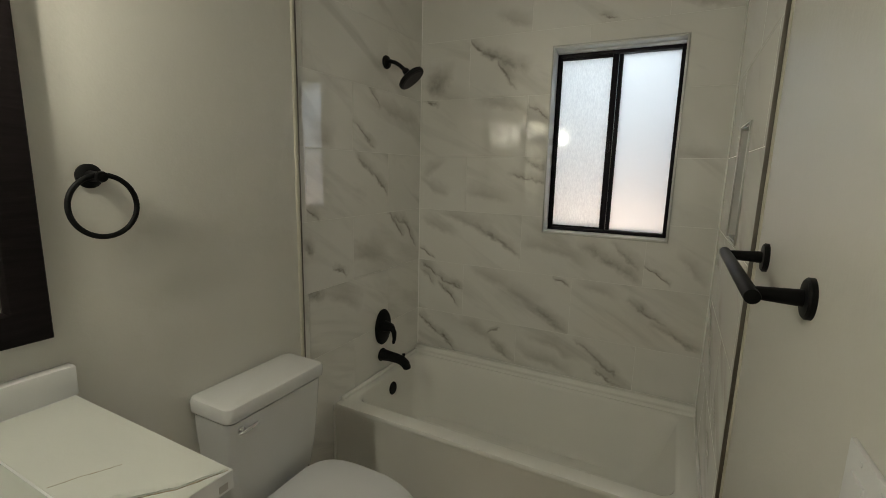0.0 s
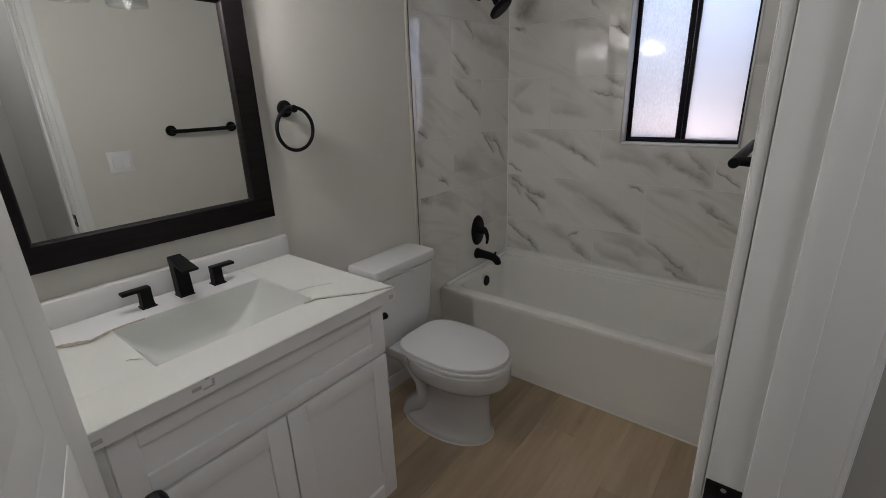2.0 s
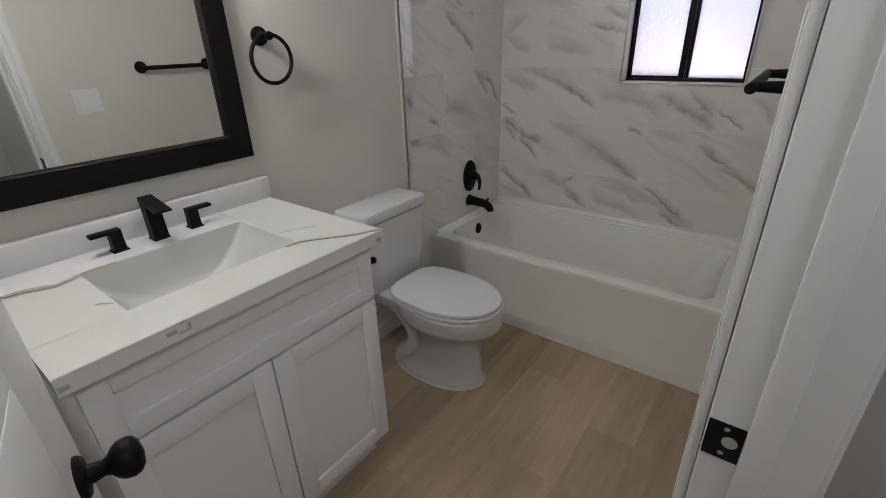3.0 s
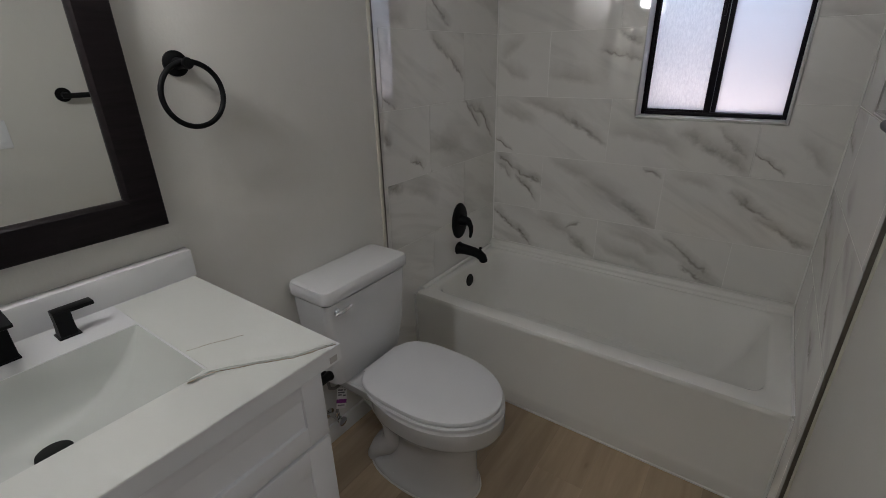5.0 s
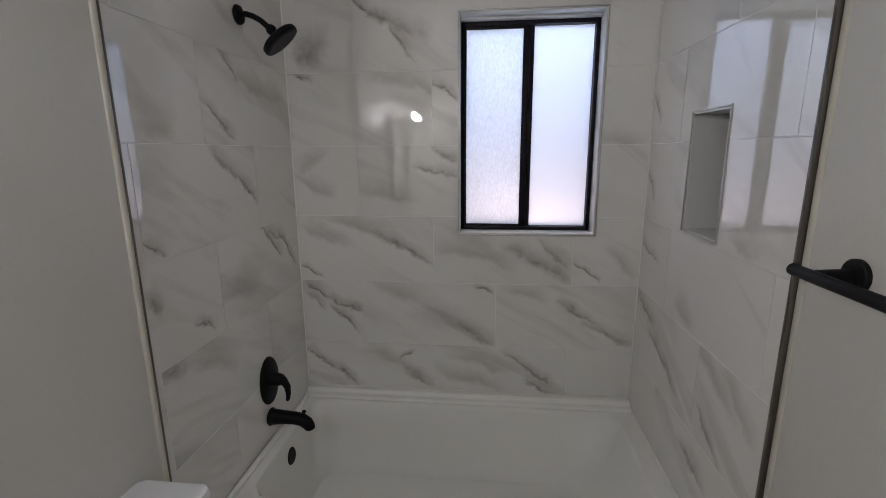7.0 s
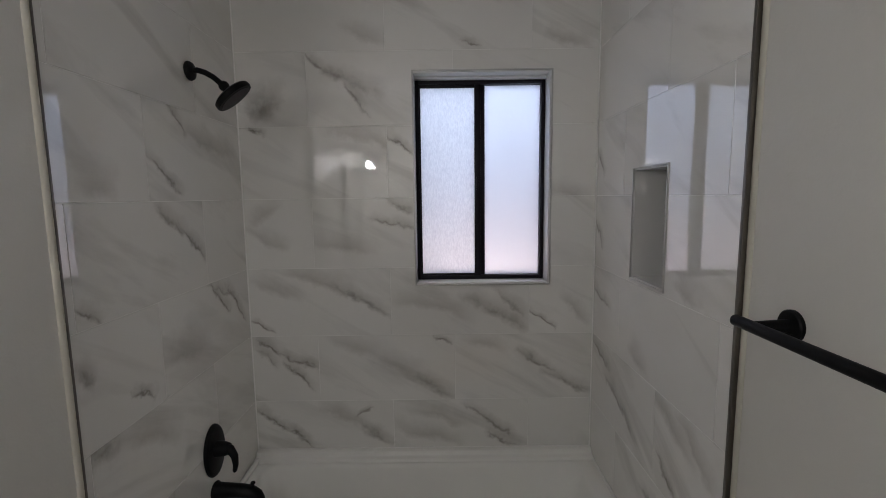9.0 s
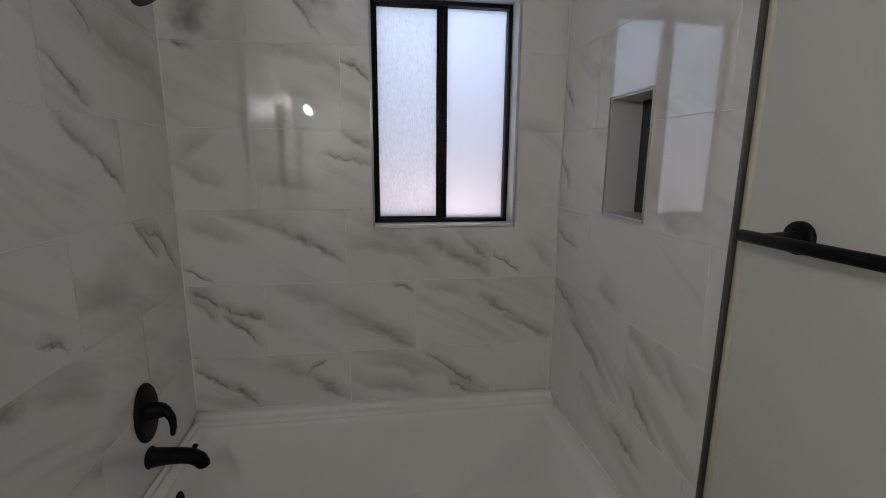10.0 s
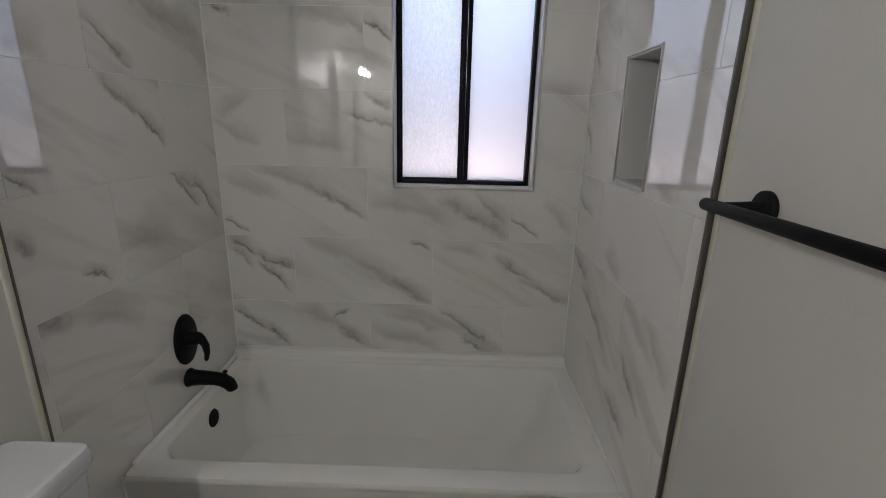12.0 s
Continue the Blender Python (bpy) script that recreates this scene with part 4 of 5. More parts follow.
def build_vanity():
    v = thing("vanity_cabinet", 0.31, (VY0 + VY1) / 2, 0, "white shaker vanity cabinet with two doors", "cabinet")
    y0, y1, xf = VY0 + 0.022, VY1 - 0.033, 0.581
    for nm, b in (("side_panel", (LEFT + 0.001, xf, y1 - 0.018, y1, 0.0, 0.894)), ("side_panel", (LEFT + 0.001, xf, y0, y0 + 0.018, 0.0, 0.894)), ("bottom_panel", (LEFT + 0.001, xf, y0 + 0.018, y1 - 0.018, 0.125, 0.143)),
                  ("back_panel", (LEFT + 0.001, LEFT + 0.010, y0 + 0.018, y1 - 0.018, 0.143, 0.894)), ("toe_kick", (0.500, 0.512, y0 + 0.018, y1 - 0.018, 0.0, 0.125)), ("face_rail", (xf - 0.018, xf - 0.001, y0 + 0.018, y1 - 0.018, 0.675, 0.690)),
                  ("top_rail", (xf - 0.018, xf - 0.001, y0 + 0.018, y1 - 0.018, 0.850, 0.894))):
        bm = B()
        if nm == "side_panel":
            box(bm, b[0], b[1], b[2], b[3], 0.125, b[5], 0.0015)
            box(bm, b[0], 0.512, b[2], b[3], 0.0, 0.1249)
        else:
            box(bm, *b, 0.001)
        part(nm, bm, CABINET_WHITE, v)
    mid = (y0 + y1) / 2
    shaker("drawer_front", y0 + 0.002, y1 - 0.002, 0.712, 0.886, xf, v, 0.050)
    shaker("door", y0 + 0.002, mid - 0.002, 0.145, 0.704, xf, v)
    shaker("door", mid + 0.002, y1 - 0.002, 0.145, 0.704, xf, v)
    return v


def build_counter():
    c = thing("countertop", 0.32, (VY0 + VY1) / 2, CT, "white moulded vanity top with a rectangular basin", "countertop")
    x0, x1, z0 = LEFT + 0.001, 0.628, 0.895
    bm = B()
    # slab round the basin
    for b in ((x0, SX0, VY0, VY1), (SX1, x1, VY0, VY1), (SX0, SX1, VY0, SY0), (SX0, SX1, SY1, VY1)):
        box(bm, b[0], b[1], b[2], b[3], z0, CT)
    bmesh.ops.remove_doubles(bm, verts=bm.verts, dist=0.0001)
    part("slab", bm, PORCELAIN, c, "", False)
    # basin in a darker, greyer white than the slab
    bm = B()
    rings = [rounded(SX0 - 0.0005, SX1 + 0.0005, SY0 - 0.0005, SY1 + 0.0005, 0.003, CT - 0.001), rounded(SX0 + 0.004, SX1 - 0.003, SY0 + 0.004, SY1 - 0.004, 0.006, CT - 0.012), rounded(SX0 + 0.010, SX1 - 0.008, SY0 + 0.030, SY1 - 0.030, 0.02, CT - 0.060),
             rounded(SX0 + 0.018, SX1 - 0.024, SY0 + 0.068, SY1 - 0.068, 0.04, CT - 0.105), rounded(SX0 + 0.032, SX1 - 0.055, SY0 + 0.115, SY1 - 0.115, 0.05, CT - 0.126), rounded(SX0 + 0.065, SX1 - 0.145, SY0 + 0.18, SY1 - 0.18, 0.02, CT - 0.134)]
    loft(bm, rings, cap_first=False)
    part("basin", bm, BASIN_GREY, c)
    bm = B()
    box(bm, x0, 0.062, VY0, VY1 + 0.008, CT, CT + 0.075, 0.003)
    part("backsplash", bm, PORCELAIN, c)
    bm = B()
    lathe(bm, (0.297, (SY0 + SY1) / 2, CT - 0.1338), (0, 0, 1), [(0, 0.026), (0.003, 0.030), (0.007, 0.029), (0.009, 0.018), (0.0095, 0.003)])
    part("drain", bm, BLACK, c, "black drain plug")


def sheet(name, pts, z, thick, mat, parent, lift=(), label=""):
    """A thin sheet from an outline in x and y; lift raises single corners."""
    bm = B()
    up = dict(lift)
    top = [Vector((x, y, z + thick + up.get(i, 0.0))) for i, (x, y) in enumerate(pts)]
    low = [Vector((x, y, z + up.get(i, 0.0))) for i, (x, y) in enumerate(pts)]
    loft(bm, [low, top])
    return part(name, bm, mat, parent, label, False)


def ribbon(name, pts, widths, z, thick, mat, parent, label="", lift=0.0, rough=0.0015):
    """A ragged strip that follows a line in x and y, lifted along one edge."""
    rnd = random.Random(len(pts) * 7 + int(pts[0][0] * 1000))
    fine, wide = [], []
    for (a, wa), (b, wb) in zip(zip(pts, widths), zip(pts[1:], widths[1:])):
        for k in range(5):
            f = k / 5
            fine.append((a[0] + (b[0] - a[0]) * f, a[1] + (b[1] - a[1]) * f))
            wide.append(wa + (wb - wa) * f)
    fine.append(pts[-1])
    wide.append(widths[-1])
    bm = B()
    rings = []
    for i, (x, y) in enumerate(fine):
        p, q = fine[max(i - 1, 0)], fine[min(i + 1, len(fine) - 1)]
        dx, dy = q[0] - p[0], q[1] - p[1]
        n = math.hypot(dx, dy)
        nx, ny = dy / n, -dx / n
        w = wide[i]
        j0, j1 = rnd.uniform(-rough, rough), rnd.uniform(-rough, rough)
        up = lift * (0.6 + 0.4 * rnd.random()) * abs(w) / max(abs(q) for q in widths)
        a, b = (x + nx * j0, y + ny * j0), (x + nx * (w + j1), y + ny * (w + j1))
        rings.append([Vector((*a, z)), Vector((*b, z + up)), Vector((*b, z + up + thick)), Vector((*a, z + thick))])
    loft(bm, rings)
    return part(name, bm, mat, parent, label, False)


def build_cover():
    p = thing("protective_paper", 0.45, -1.9, CT, "torn white protective paper lying on the countertop", "paper")
    t, z = 0.0010, CT + 0.0006
    tear = [(0.494, -1.998), (0.500, -1.960), (0.530, -1.918), (0.566, -1.874), (0.593, -1.841), (0.616, -1.788), (0.625, -1.768)]
    a = 0.068
    sheet("sheet", [(a, SY1 + 0.004), (a, VY1 - 0.003)] + [(0.622, VY1 - 0.003)] + [(x - 0.002, y + 0.002) for x, y in reversed(tear)] + [(0.489, SY1 - 0.034), (0.489, SY1 + 0.004)], z, t, PAPER, p)
    sheet("front_sheet", [(x + 0.003, y - 0.003) for x, y in tear[1:-1]] + [(0.627, VY1 - 0.026), (0.627, VY0 + 0.003), (0.491, VY0 + 0.003), (0.490, SY0), (0.490, -2.003)], z, t, PAPER, p)
    left = [(0.206, -2.305), (0.204, -2.345), (0.209, -2.386), (0.226, -2.438), (0.208, -2.470), (0.192, -2.500), (0.186, VY0 + 0.004)]
    sheet("end_sheet", [(x + 0.004, y) for x, y in left[2:]] + [(0.490, VY0 + 0.004), (0.490, SY0 - 0.003), (0.220, SY0 - 0.003)], z, t, PAPER, p)
    # torn edges with the brown card inside showing
    ribbon("torn_edge", tear[:5], [0.008, 0.005, 0.003, 0.0018, 0.0012], z + 0.0012, 0.0012, CARD, p, "torn brown cardboard edge", 0.005)
    ribbon("torn_flap", [(x - 0.003, y + 0.003) for x, y in tear], [-0.002, -0.010, -0.012, -0.010, -0.008, -0.006, -0.003], z + 0.0026, 0.0008, PAPER, p, "lifted white paper edge", 0.0025)
    ribbon("torn_edge", tear[4:], [0.0012, 0.0012, 0.003], z + 0.0012, 0.0012, CARD, p, "torn brown cardboard edge", 0.002)
    ribbon("torn_edge", left, [0.002, 0.003, 0.004, 0.003, 0.005, 0.004, 0.003], z + 0.0012, 0.0012, CARD, p, "torn brown cardboard edge", 0.004)
    ribbon("torn_flap", [(x + 0.004, y) for x, y in left[2:]], [-0.004, -0.007, -0.008, -0.007, -0.004], z + 0.0026, 0.0008, PAPER, p, "lifted white paper edge", 0.003)
    ribbon("tear_line", [(0.394, -1.950), (0.402, -1.930), (0.409, -1.908), (0.425, -1.880), (0.438, -1.852)], [0.001, 0.002, 0.002, 0.0015, 0.0008], z + 0.0011, 0.0006, CARD, p, "thin brown tear", 0.001, 0.0006)
    ribbon("tear_line", [(0.404, SY0 - 0.030), (0.414, SY0 - 0.020), (0.420, SY0 - 0.012), (0.432, SY0 - 0.004)], [0.001, 0.004, 0.003, 0.001], z + 0.0011, 0.0008, CARD, p, "thin brown tear", 0.003)
    # scraps of label stuck to the front edge
    for y0, y1, z0, z1 in ((-2.372, -2.352, 0.913, 0.922), (-2.350, -2.326, 0.908, 0.912), (-2.330, -2.324, 0.912, 0.926), (-2.342, -2.334, 0.929, 0.9335), (VY0 + 0.002, VY0 + 0.020, 0.905, 0.915), (VY1 - 0.030, VY1 - 0.012, 0.900, 0.914)):
        bm = B()
        box(bm, 0.6281, 0.6288, y0, y1, z0, z1)
        part("label_scrap", bm, STRIP_GREY, p, "torn grey label scrap", False)


def build_faucet():
    y = -2.163
    f = thing("faucet", 0.12, y, CT, "matt black square widespread basin faucet", "faucet")
    z = CT
    bm = B()
    box(bm, 0.098, 0.142, y - 0.022, y + 0.022, z, z + 0.004, 0.001)
    part("base", bm, BLACK, f)
    bm = B()
    rings = [[Vector((a, y + s, h)) for a, s in ((x0, -w), (x1, -w), (x1, w), (x0, w))] for x0, x1, w, h in ((0.101, 0.140, 0.020, z + 0.003), (0.100, 0.137, 0.0195, z + 0.06), (0.098, 0.135, 0.019, z + 0.112))]
    loft(bm, rings)
    bmesh.ops.bevel(bm, geom=bm.edges[:], offset=0.0012, segments=1, affect='EDGES')
    part("column", bm, BLACK, f)
    bm = B()
    loft(bm, [[Vector((0.097, y - 0.0195, z + 0.107)), Vector((0.097, y + 0.0195, z + 0.107)), Vector((0.097, y + 0.0195, z + 0.124)), Vector((0.097, y - 0.0195, z + 0.124))],
              [Vector((0.205, y - 0.022, z + 0.093)), Vector((0.205, y + 0.022, z + 0.093)), Vector((0.205, y + 0.022, z + 0.100)), Vector((0.205, y - 0.022, z + 0.100))]])
    bmesh.ops.bevel(bm, geom=bm.edges[:], offset=0.0012, segments=1, affect='EDGES')
    part("spout", bm, BLACK, f)
    for s in (-1, 1):
        hy = y + s * 0.104
        bm = B()
        box(bm, 0.099, 0.137, hy - 0.020, hy + 0.020, z, z + 0.004, 0.001)
        handle = part("handle", bm, BLACK, f)
        bm = B()
        loft(bm, [[Vector((a, hy + q, h)) for a, q in ((0.118 - w, -w), (0.118 + w, -w), (0.118 + w, w), (0.118 - w, w))] for w, h in ((0.016, z + 0.003), (0.0145, z + 0.03), (0.0150, z + 0.060))])
        bmesh.ops.bevel(bm, geom=bm.edges[:], offset=0.001, segments=1, affect='EDGES')
        part("handle_post", bm, BLACK, handle)
        bm = B()
        a, b = sorted((hy - s * 0.015, hy + s * 0.058))
        box(bm, 0.104, 0.132, a, b, z + 0.052, z + 0.061, 0.0015)
        part("handle_lever", bm, BLACK, handle)


build_vanity()
build_counter()
build_cover()
build_faucet()


def build_paper_holder():
    h = thing("toilet_paper_holder", 0.54, VY1 - 0.033, 0.80, "matt black toilet paper holder on the cabinet's side", "paper holder")
    y = VY1 - 0.033
    bm = B()
    lathe(bm, (0.545, y, 0.798), (0, 1, 0), [(0, 0.022), (0.006, 0.022), (0.010, 0.012), (0.050, 0.0095), (0.060, 0.012), (0.064, 0.010), (0.065, 0.002)], 20)
    part("post", bm, BLACK, h)
    bm = B()
    rod(bm, (0.550, y + 0.054, 0.798), (0.425, y + 0.054, 0.798), 0.009, 16, 0.002)
    part("bar", bm, BLACK, h)


build_paper_holder()


# ---- mirror ----
def build_mirror():
    y0, y1, z0, z1 = -2.535, -1.784, 1.088, 1.857
    xb, xf, w = LEFT + 0.006, 0.060, 0.078
    m = thing("wall_mirror", xb, (y0 + y1) / 2, z0, "rectangular wall mirror in a wide black-stained wood frame", "mirror")
    # mitred frame members with a sloping inner lip
    prof = [(0.0, xb), (0.0, xf - 0.003), (0.003, xf), (0.071, xf), (0.073, xf - 0.002), (w, xf - 0.012), (w, xb)]
    cs = [((y0, z0), (1, 1)), ((y1, z0), (-1, 1)), ((y1, z1), (-1, -1)), ((y0, z1), (1, -1))]
    for i in range(4):
        bm = B()
        loft(bm, [[Vector((x, c[0] + d * s[0], c[1] + d * s[1])) for d, x in prof] for c, s in (cs[i], cs[(i + 1) % 4])])
        part("frame", bm, DARK_WOOD, m)
    bm = B()
    box(bm, xb + 0.002, xf - 0.014, y0 + w - 0.006, y1 - w + 0.006, z0 + w - 0.006, z1 - w + 0.006)
    mid = Vector(((xb + xf) / 2 - 0.006, (y0 + y1) / 2, (z0 + z1) / 2))
    askew = Matrix.Translation(mid) @ Matrix.Rotation(radians(0.65), 4, 'Z') @ Matrix.Rotation(radians(0.35), 4, 'Y') @ Matrix.Translation(-mid)
    bmesh.ops.transform(bm, matrix=askew, verts=bm.verts)
    part("glass", bm, MIRROR, m, "", False)
    for y in (y0 + 0.15, y1 - 0.15):
        bm = B()
        box(bm, LEFT, xb, y - 0.02, y + 0.02, z1 - 0.10, z1 - 0.06)
        part("hanger", bm, ALUMINIUM, m)


build_mirror()


# ---- vanity light ----
def build_vanity_light():
    yc = -2.201
    l = thing("vanity_light", LEFT, yc, 2.03, "three-lamp vanity light with clear glass shades, lit", "wall light")
    bm = B()
    box(bm, LEFT, LEFT + 0.022, yc - 0.26, yc + 0.26, 1.985, 2.055, 0.003)
    part("backplate", bm, BLACK, l)
    for k in (-1, 0, 1):
        y, x = yc + k * 0.150, 0.200
        bm = B()
        tube(bm, [(LEFT + 0.02, y, 2.02), (0.15, y, 2.02), (0.190, y, 2.012), (x, y, 1.985), (x, y, 1.946)], 0.008, 12)
        arm = part("arm", bm, BLACK, l)
        bm = B()
        lathe(bm, (x, y, 1.951), (0, 0, -1), [(0, 0.010), (0.003, 0.026), (0.010, 0.028), (0.045, 0.028), (0.052, 0.022), (0.053, 0.004)])
        part("socket", bm, BLACK, arm)
        bm = B()
        r = 0.054
        lathe_pts = [(0, 0.027), (0.004, 0.045), (0.010, r - 0.002), (0.018, r), (0.175, r), (0.177, r - 0.0015), (0.175, r - 0.003), (0.018, r - 0.003), (0.011, r - 0.005), (0.006, 0.044), (0.003, 0.027)]
        c = Vector((x, y, 1.942))
        rings = [[c + Vector((rr * math.cos(a), rr * math.sin(a), -h)) for a in [2 * math.pi * i / 36 for i in range(36)]] for h, rr in lathe_pts]
        loft(bm, rings, False, False)
        shade = part("shade", bm, GLASS, l, "clear glass cylinder shade")
        shade.visible_shadow = False
        bm = B()
        lathe(bm, (x, y, 1.901), (0, 0, -1), [(0, 0.013), (0.012, 0.014), (0.030, 0.018), (0.060, 0.030), (0.078, 0.032), (0.095, 0.026), (0.106, 0.012), (0.108, 0.002)], 24)
        bulb = part("bulb", bm, GLASS, l, "clear glass bulb")
        bulb.visible_shadow = False
        bm = B()
        lathe(bm, (x, y, 1.886), (0, 0, -1), [(0, 0.004), (0.010, 0.010), (0.024, 0.015), (0.042, 0.016), (0.056, 0.012), (0.060, 0.004)], 16)
        part("filament", bm, FILAMENT, bulb, "glowing filament")


build_vanity_light()


# ---- towel ring, towel bar, switch ----
def build_towel_ring():
    y, z = -1.664, 1.460
    t = thing("towel_ring", LEFT, y, z, "matt black towel ring on the painted wall", "towel ring")
    bm = B()
    lathe(bm, (LEFT, y, z), (1, 0, 0), [(0, 0.030), (0.006, 0.030), (0.009, 0.027), (0.011, 0.014), (0.050, 0.011), (0.060, 0.014), (0.066, 0.012), (0.067, 0.002)])
    part("post", bm, BLACK, t)
    bm = B()
    cx, r = LEFT + 0.045, 0.0755
    n = 56
    pts = [Vector((cx, y + 0.006 + r * math.sin(a), z - r + 0.004 + r * math.cos(a))) for a in [2 * math.pi * k / n for k in range(n)]]
    rings = []
    for k, p in enumerate(pts):
        a = 2 * math.pi * k / n
        out = Vector((0, math.sin(a), math.cos(a)))
        rings.append([p + out * 0.0065 * math.cos(b) + Vector((0.0065 * math.sin(b), 0, 0)) for b in [2 * math.pi * j / 12 for j in range(12)]])
    rings.append(rings[0])
    loft(bm, rings, False, False)
    bmesh.ops.remove_doubles(bm, verts=bm.verts, dist=0.00005)
    part("ring", bm, BLACK, t)


def build_towel_bar():
    t = thing("towel_bar", RIGHT, -1.27, 1.325, "matt black towel bar on the painted wall", "towel bar")
    for y in (-1.084, -1.456):
        bm = B()
        lathe(bm, (RIGHT, y, 1.325), (-1, 0, 0), [(0, 0.031), (0.007, 0.031), (0.010, 0.028), (0.011, 0.013), (0.070, 0.010)])
        part("post", bm, BLACK, t)
    bm = B()
    rod(bm, (RIGHT - 0.075, -1.030, 1.323), (RIGHT - 0.075, -1.482, 1.323), 0.0115, 20, 0.002)
    part("bar", bm, BLACK, t)


def build_switch():
    y, z = -1.752, 1.180
    s = thing("light_switch", RIGHT, y, z, "white two-gang light switch plate with rockers", "light switch")
    bm = B()
    box(bm, RIGHT - 0.006, RIGHT, y - 0.061, y + 0.061, z - 0.058, z + 0.058, 0.002)
    part("plate", bm, SEAT_WHITE, s)
    for k in (-1, 1):
        bm = B()
        loft(bm, [[Vector((RIGHT - 0.005, y + k * 0.024 + a, z + b)) for a, b in ((-0.0165, -0.033), (0.0165, -0.033), (0.0165, 0.033), (-0.0165, 0.033))],
                  [Vector((RIGHT - (0.008 if b > 0 else 0.0105), y + k * 0.024 + a, z + b)) for a, b in ((-0.016, -0.032), (0.016, -0.032), (0.016, 0.032), (-0.016, 0.032))]])
        part("rocker", bm, SEAT_WHITE, s, "", False)
        for zz in (-0.048, 0.048):
            bm = B()
            rod(bm, (RIGHT - 0.0055, y + k * 0.024, z + zz), (RIGHT - 0.0068, y + k * 0.024, z + zz), 0.003, 10)
            part("screw", bm, SEAT_WHITE, s)


build_towel_ring()
build_towel_bar()
build_switch()


# ---- wall tiles: 600 x 298 mm polished marble in running bond ----
GAP = 0.0021
ROWS_Z = [0.379, 0.677, 0.975, 1.273, 1.571, 1.869, 2.167, 2.465]
tile_meshes = {}
marble_of = functools.lru_cache(None)(marble)


def strokes_in(veins, a, b, z0, z1, ca, cz):
    """The veins whose middle lies on one tile, in that tile's own coordinates."""
    out = []
    for p, q, r, s, wide, dark in veins:
        u, w = (p + r) / 2, (q + s) / 2
        if a <= u < b and z0 <= w < z1:
            out.append((round(u - ca, 4), round(w - cz, 4), round(math.hypot(r - p, s - q) / 2, 4), round(wide * 1.35, 4), round(math.atan2(s - q, r - p) if r > p else math.atan2(q - s, p - r), 4), dark))
    return out


def tile(pieces, centre, turn, parent, strokes):
    key = (tuple(round(v, 4) for b in pieces for v in b), tuple(strokes))
    if key not in tile_meshes:
        verts, faces = [], []
        e = 0.0007
        oa, ob_, oc, od = min(p[0] for p in pieces), max(p[1] for p in pieces), min(p[2] for p in pieces), max(p[3] for p in pieces)
        for a, b, c, d in pieces:
            i = len(verts)
            ea, eb, ec, ed = (e if a == oa else 0.0), (e if b == ob_ else 0.0), (e if c == oc else 0.0), (e if d == od else 0.0)
            verts += [(a, 0.008, c), (b, 0.008, c), (b, 0.008, d), (a, 0.008, d), (a, -0.0003, c), (b, -0.0003, c), (b, -0.0003, d), (a, -0.0003, d), (a + ea, -0.001, c + ec), (b - eb, -0.001, c + ec), (b - eb, -0.001, d - ed), (a + ea, -0.001, d - ed)]
            faces += [(i + 8, i + 9, i + 10, i + 11)]
            for k in range(4):
                j = (k + 1) % 4
                faces += [(i + k, i + j, i + 4 + j, i + 4 + k), (i + 4 + k, i + 4 + j, i + 8 + j, i + 8 + k)]
        me = bpy.data.meshes.new("tile")
        me.from_pydata(verts, [], faces)
        me.materials.append(marble_of(tuple(strokes)))
        tile_meshes[key] = me
    ob = new("tile", tile_meshes[key])
    ob.matrix_basis = Matrix.Translation(centre) @ Matrix.Rotation(radians(turn), 4, 'Z')
    ob.parent = parent


def cut(a, b, c, d, hole):
    """The rectangle less the hole, as up to four rectangles."""
    ha, hb, hc, hd = hole
    if b <= ha or a >= hb or d <= hc or c >= hd:
        return [(a, b, c, d)]
    out = []
    if a < ha:
        out.append((a, ha, c, d))
    if b > hb:
        out.append((hb, b, c, d))
    m0, m1 = max(a, ha), min(b, hb)
    if c < hc:
        out.append((m0, m1, c, hc))
    if d > hd:
        out.append((m0, m1, hd, d))
    return out


def tile_wall(parent, length, joints_even, joints_odd, to_world, turn, hole, bottom, veins):
    for r in range(7):
        z0, z1 = ROWS_Z[r], min(ROWS_Z[r + 1], TOP - 0.001)
        js = [0.001] + [j for j in (joints_even if r % 2 == 0 else joints_odd) if 0.02 < j < length - 0.02] + [length - 0.001]
        for a, b in zip(js, js[1:]):
            lo = bottom if r == 0 else z0
            pieces = cut(a + GAP / 2, b - GAP / 2, lo + GAP / 2, z1 - GAP / 2, hole)
            if not pieces:
                continue
            ca, cz = (a + b) / 2, (z0 + z1) / 2
            tile([(p - ca, q - ca, s - cz, t - cz) for p, q, s, t in pieces], to_world(ca, cz), turn, parent, strokes_in(veins, a, b, z0, z1, ca, cz))


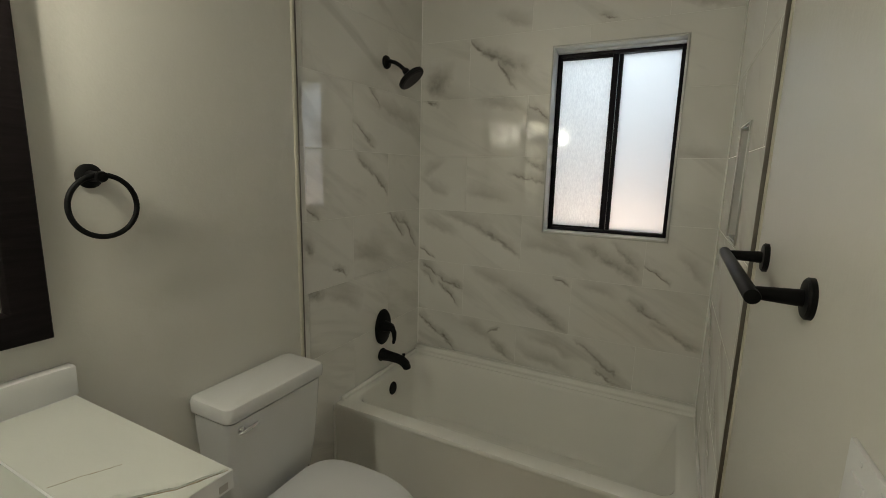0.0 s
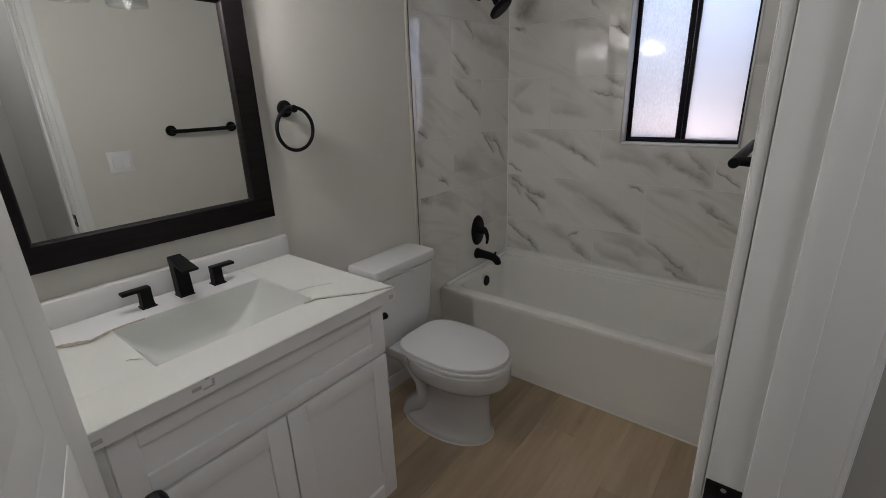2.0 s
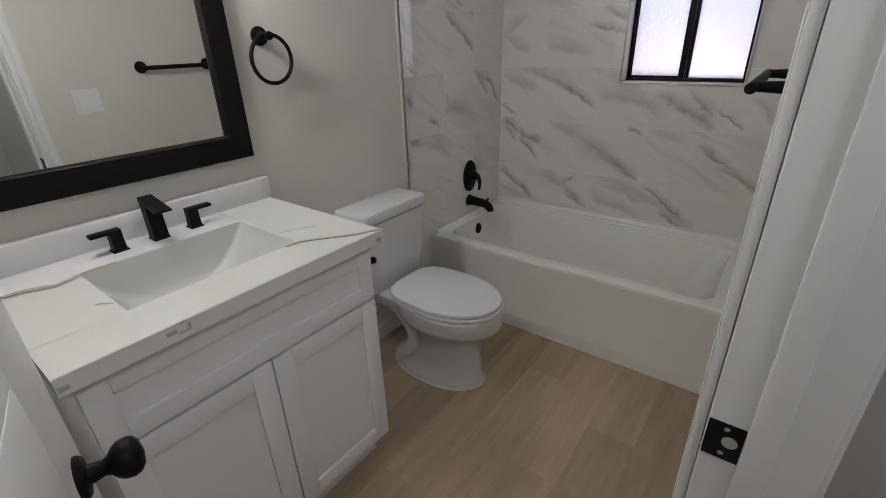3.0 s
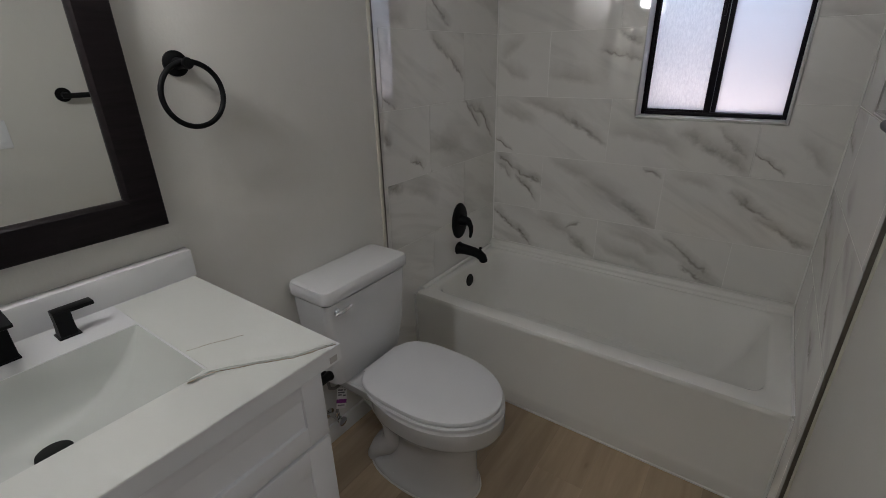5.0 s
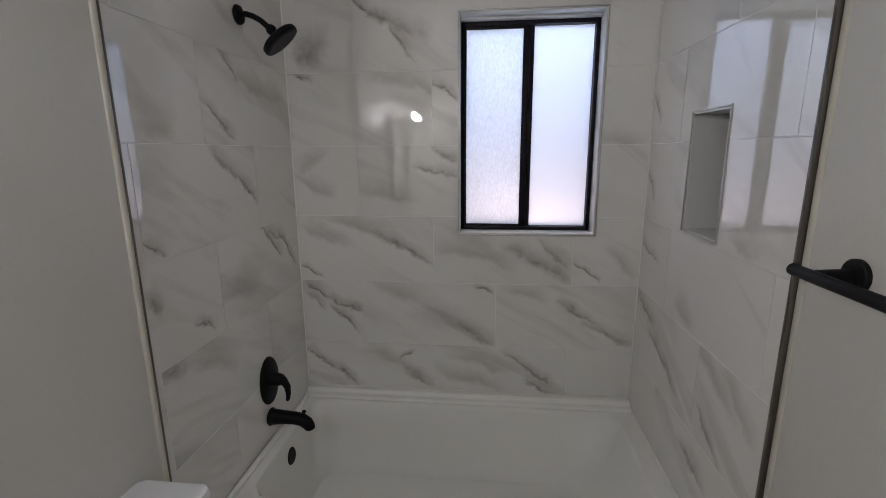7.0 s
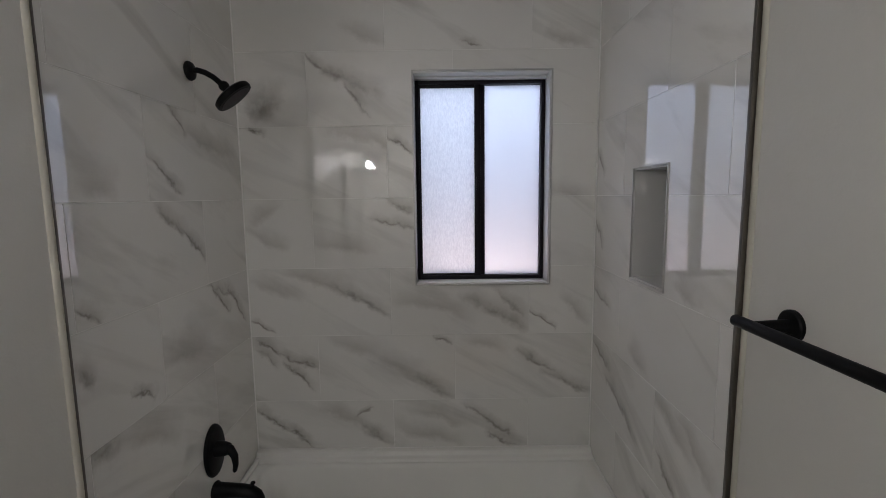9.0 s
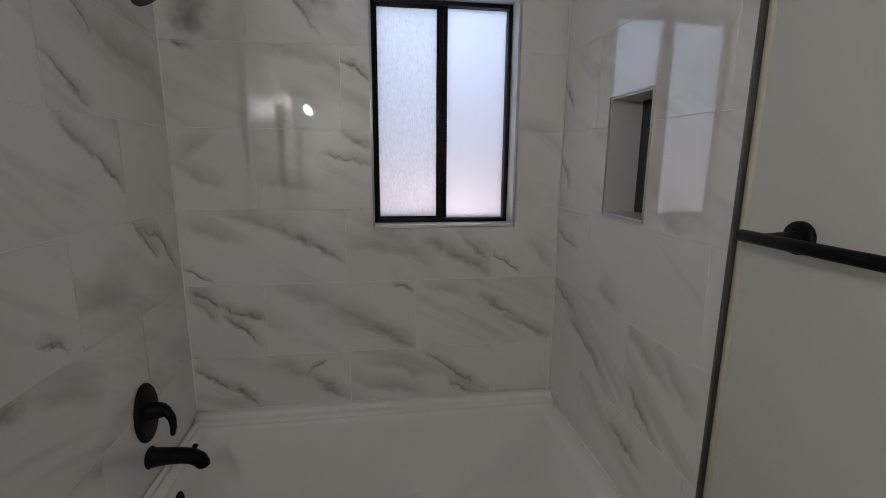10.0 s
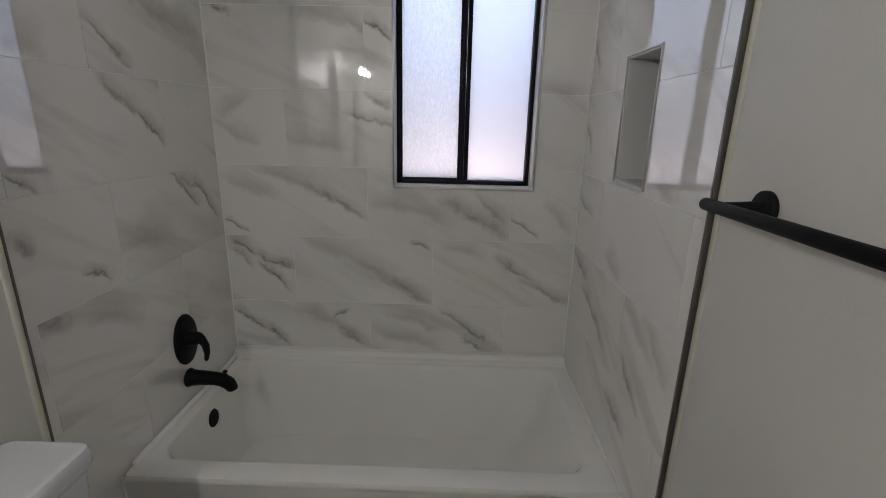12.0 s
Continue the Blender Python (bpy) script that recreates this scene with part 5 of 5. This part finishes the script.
tile_wall(wall_north, W, (0.015, 0.616, 1.216), (0.292, 0.892), lambda s, z: (s, 0.001, z), 0, (WIN[0] - 0.003, WIN[1] + 0.003, WIN[2] - 0.003, WIN[3] + 0.003), 0.452,
          VEINS_NORTH_LOW + VEINS_NORTH_SECOND + VEINS_NORTH_MIDDLE + VEINS_NORTH_HIGH)
L_ = -TILE_END
tile_wall(wall_west, L_, (L_ - 0.605,), (L_ - 0.905, L_ - 0.320), lambda s, z: (-0.001, TILE_END + s, z), 90, (-1, -0.5, 0, 0.1), 0.002,
          [(p - TILE_END, q, r - TILE_END, s, w, d) for p, q, r, s, w, d in VEINS_WEST])
tile_wall(wall_east, -TILE_END_R, (0.282, 0.882), (0.582,), lambda s, z: (W + 0.001, -s, z), -90, (-NICHE[1] - 0.004, -NICHE[0] + 0.004, NICHE[2] - 0.004, NICHE[3] + 0.004), 0.002,
          [(-p, q, -r, s, w, d) for p, q, r, s, w, d in VEINS_EAST])


# ---- floor planks ----
PW, PL = 0.180, 1.22
plank_mesh = {}


def plank(x0, x1, y0, y1):
    key = (round(x1 - x0, 4), round(y1 - y0, 4))
    if key not in plank_mesh:
        a, b, e = key[0] / 2, key[1] / 2, 0.0006
        v = [(-a, -b, -0.008), (a, -b, -0.008), (a, b, -0.008), (-a, b, -0.008), (-a, -b, -0.0006), (a, -b, -0.0006), (a, b, -0.0006), (-a, b, -0.0006), (-a + e, -b + e, 0), (a - e, -b + e, 0), (a - e, b - e, 0), (-a + e, b - e, 0)]
        f = [(8, 9, 10, 11)]
        for k in range(4):
            j = (k + 1) % 4
            f += [(k, j, 4 + j, 4 + k), (4 + k, 4 + j, 8 + j, 8 + k)]
        me = bpy.data.meshes.new("plank")
        me.from_pydata(v, [], f)
        me.materials.append(PLANK)
        plank_mesh[key] = me
    ob = new("plank", plank_mesh[key])
    ob.matrix_basis = Matrix.Translation(((x0 + x1) / 2, (y0 + y1) / 2, 0))
    ob.parent = floor_ob


offsets = [0.35, 0.92, 0.10, 0.63, 1.10, 0.28, 0.80, 0.48, 1.02, 0.19, 0.71, 0.40, 0.95, 0.15, 0.57, 0.88, 0.30]
col, x = 0, 0.06 - PW
while x < 2.84:
    xa, xb = max(x, LEFT), min(x + PW, 2.84)
    y = -0.74 - offsets[col % len(offsets)]
    ends = [-0.74]
    while y > NEAR - 1.19:
        ends.append(y)
        y -= PL
    ends.append(NEAR - 1.19)
    for a, b in zip(ends, ends[1:]):
        if a - b > 0.01:
            plank(xa + 0.0002, xb - 0.0002, b + 0.0002, a - 0.0002)
    x += PW
    col += 1
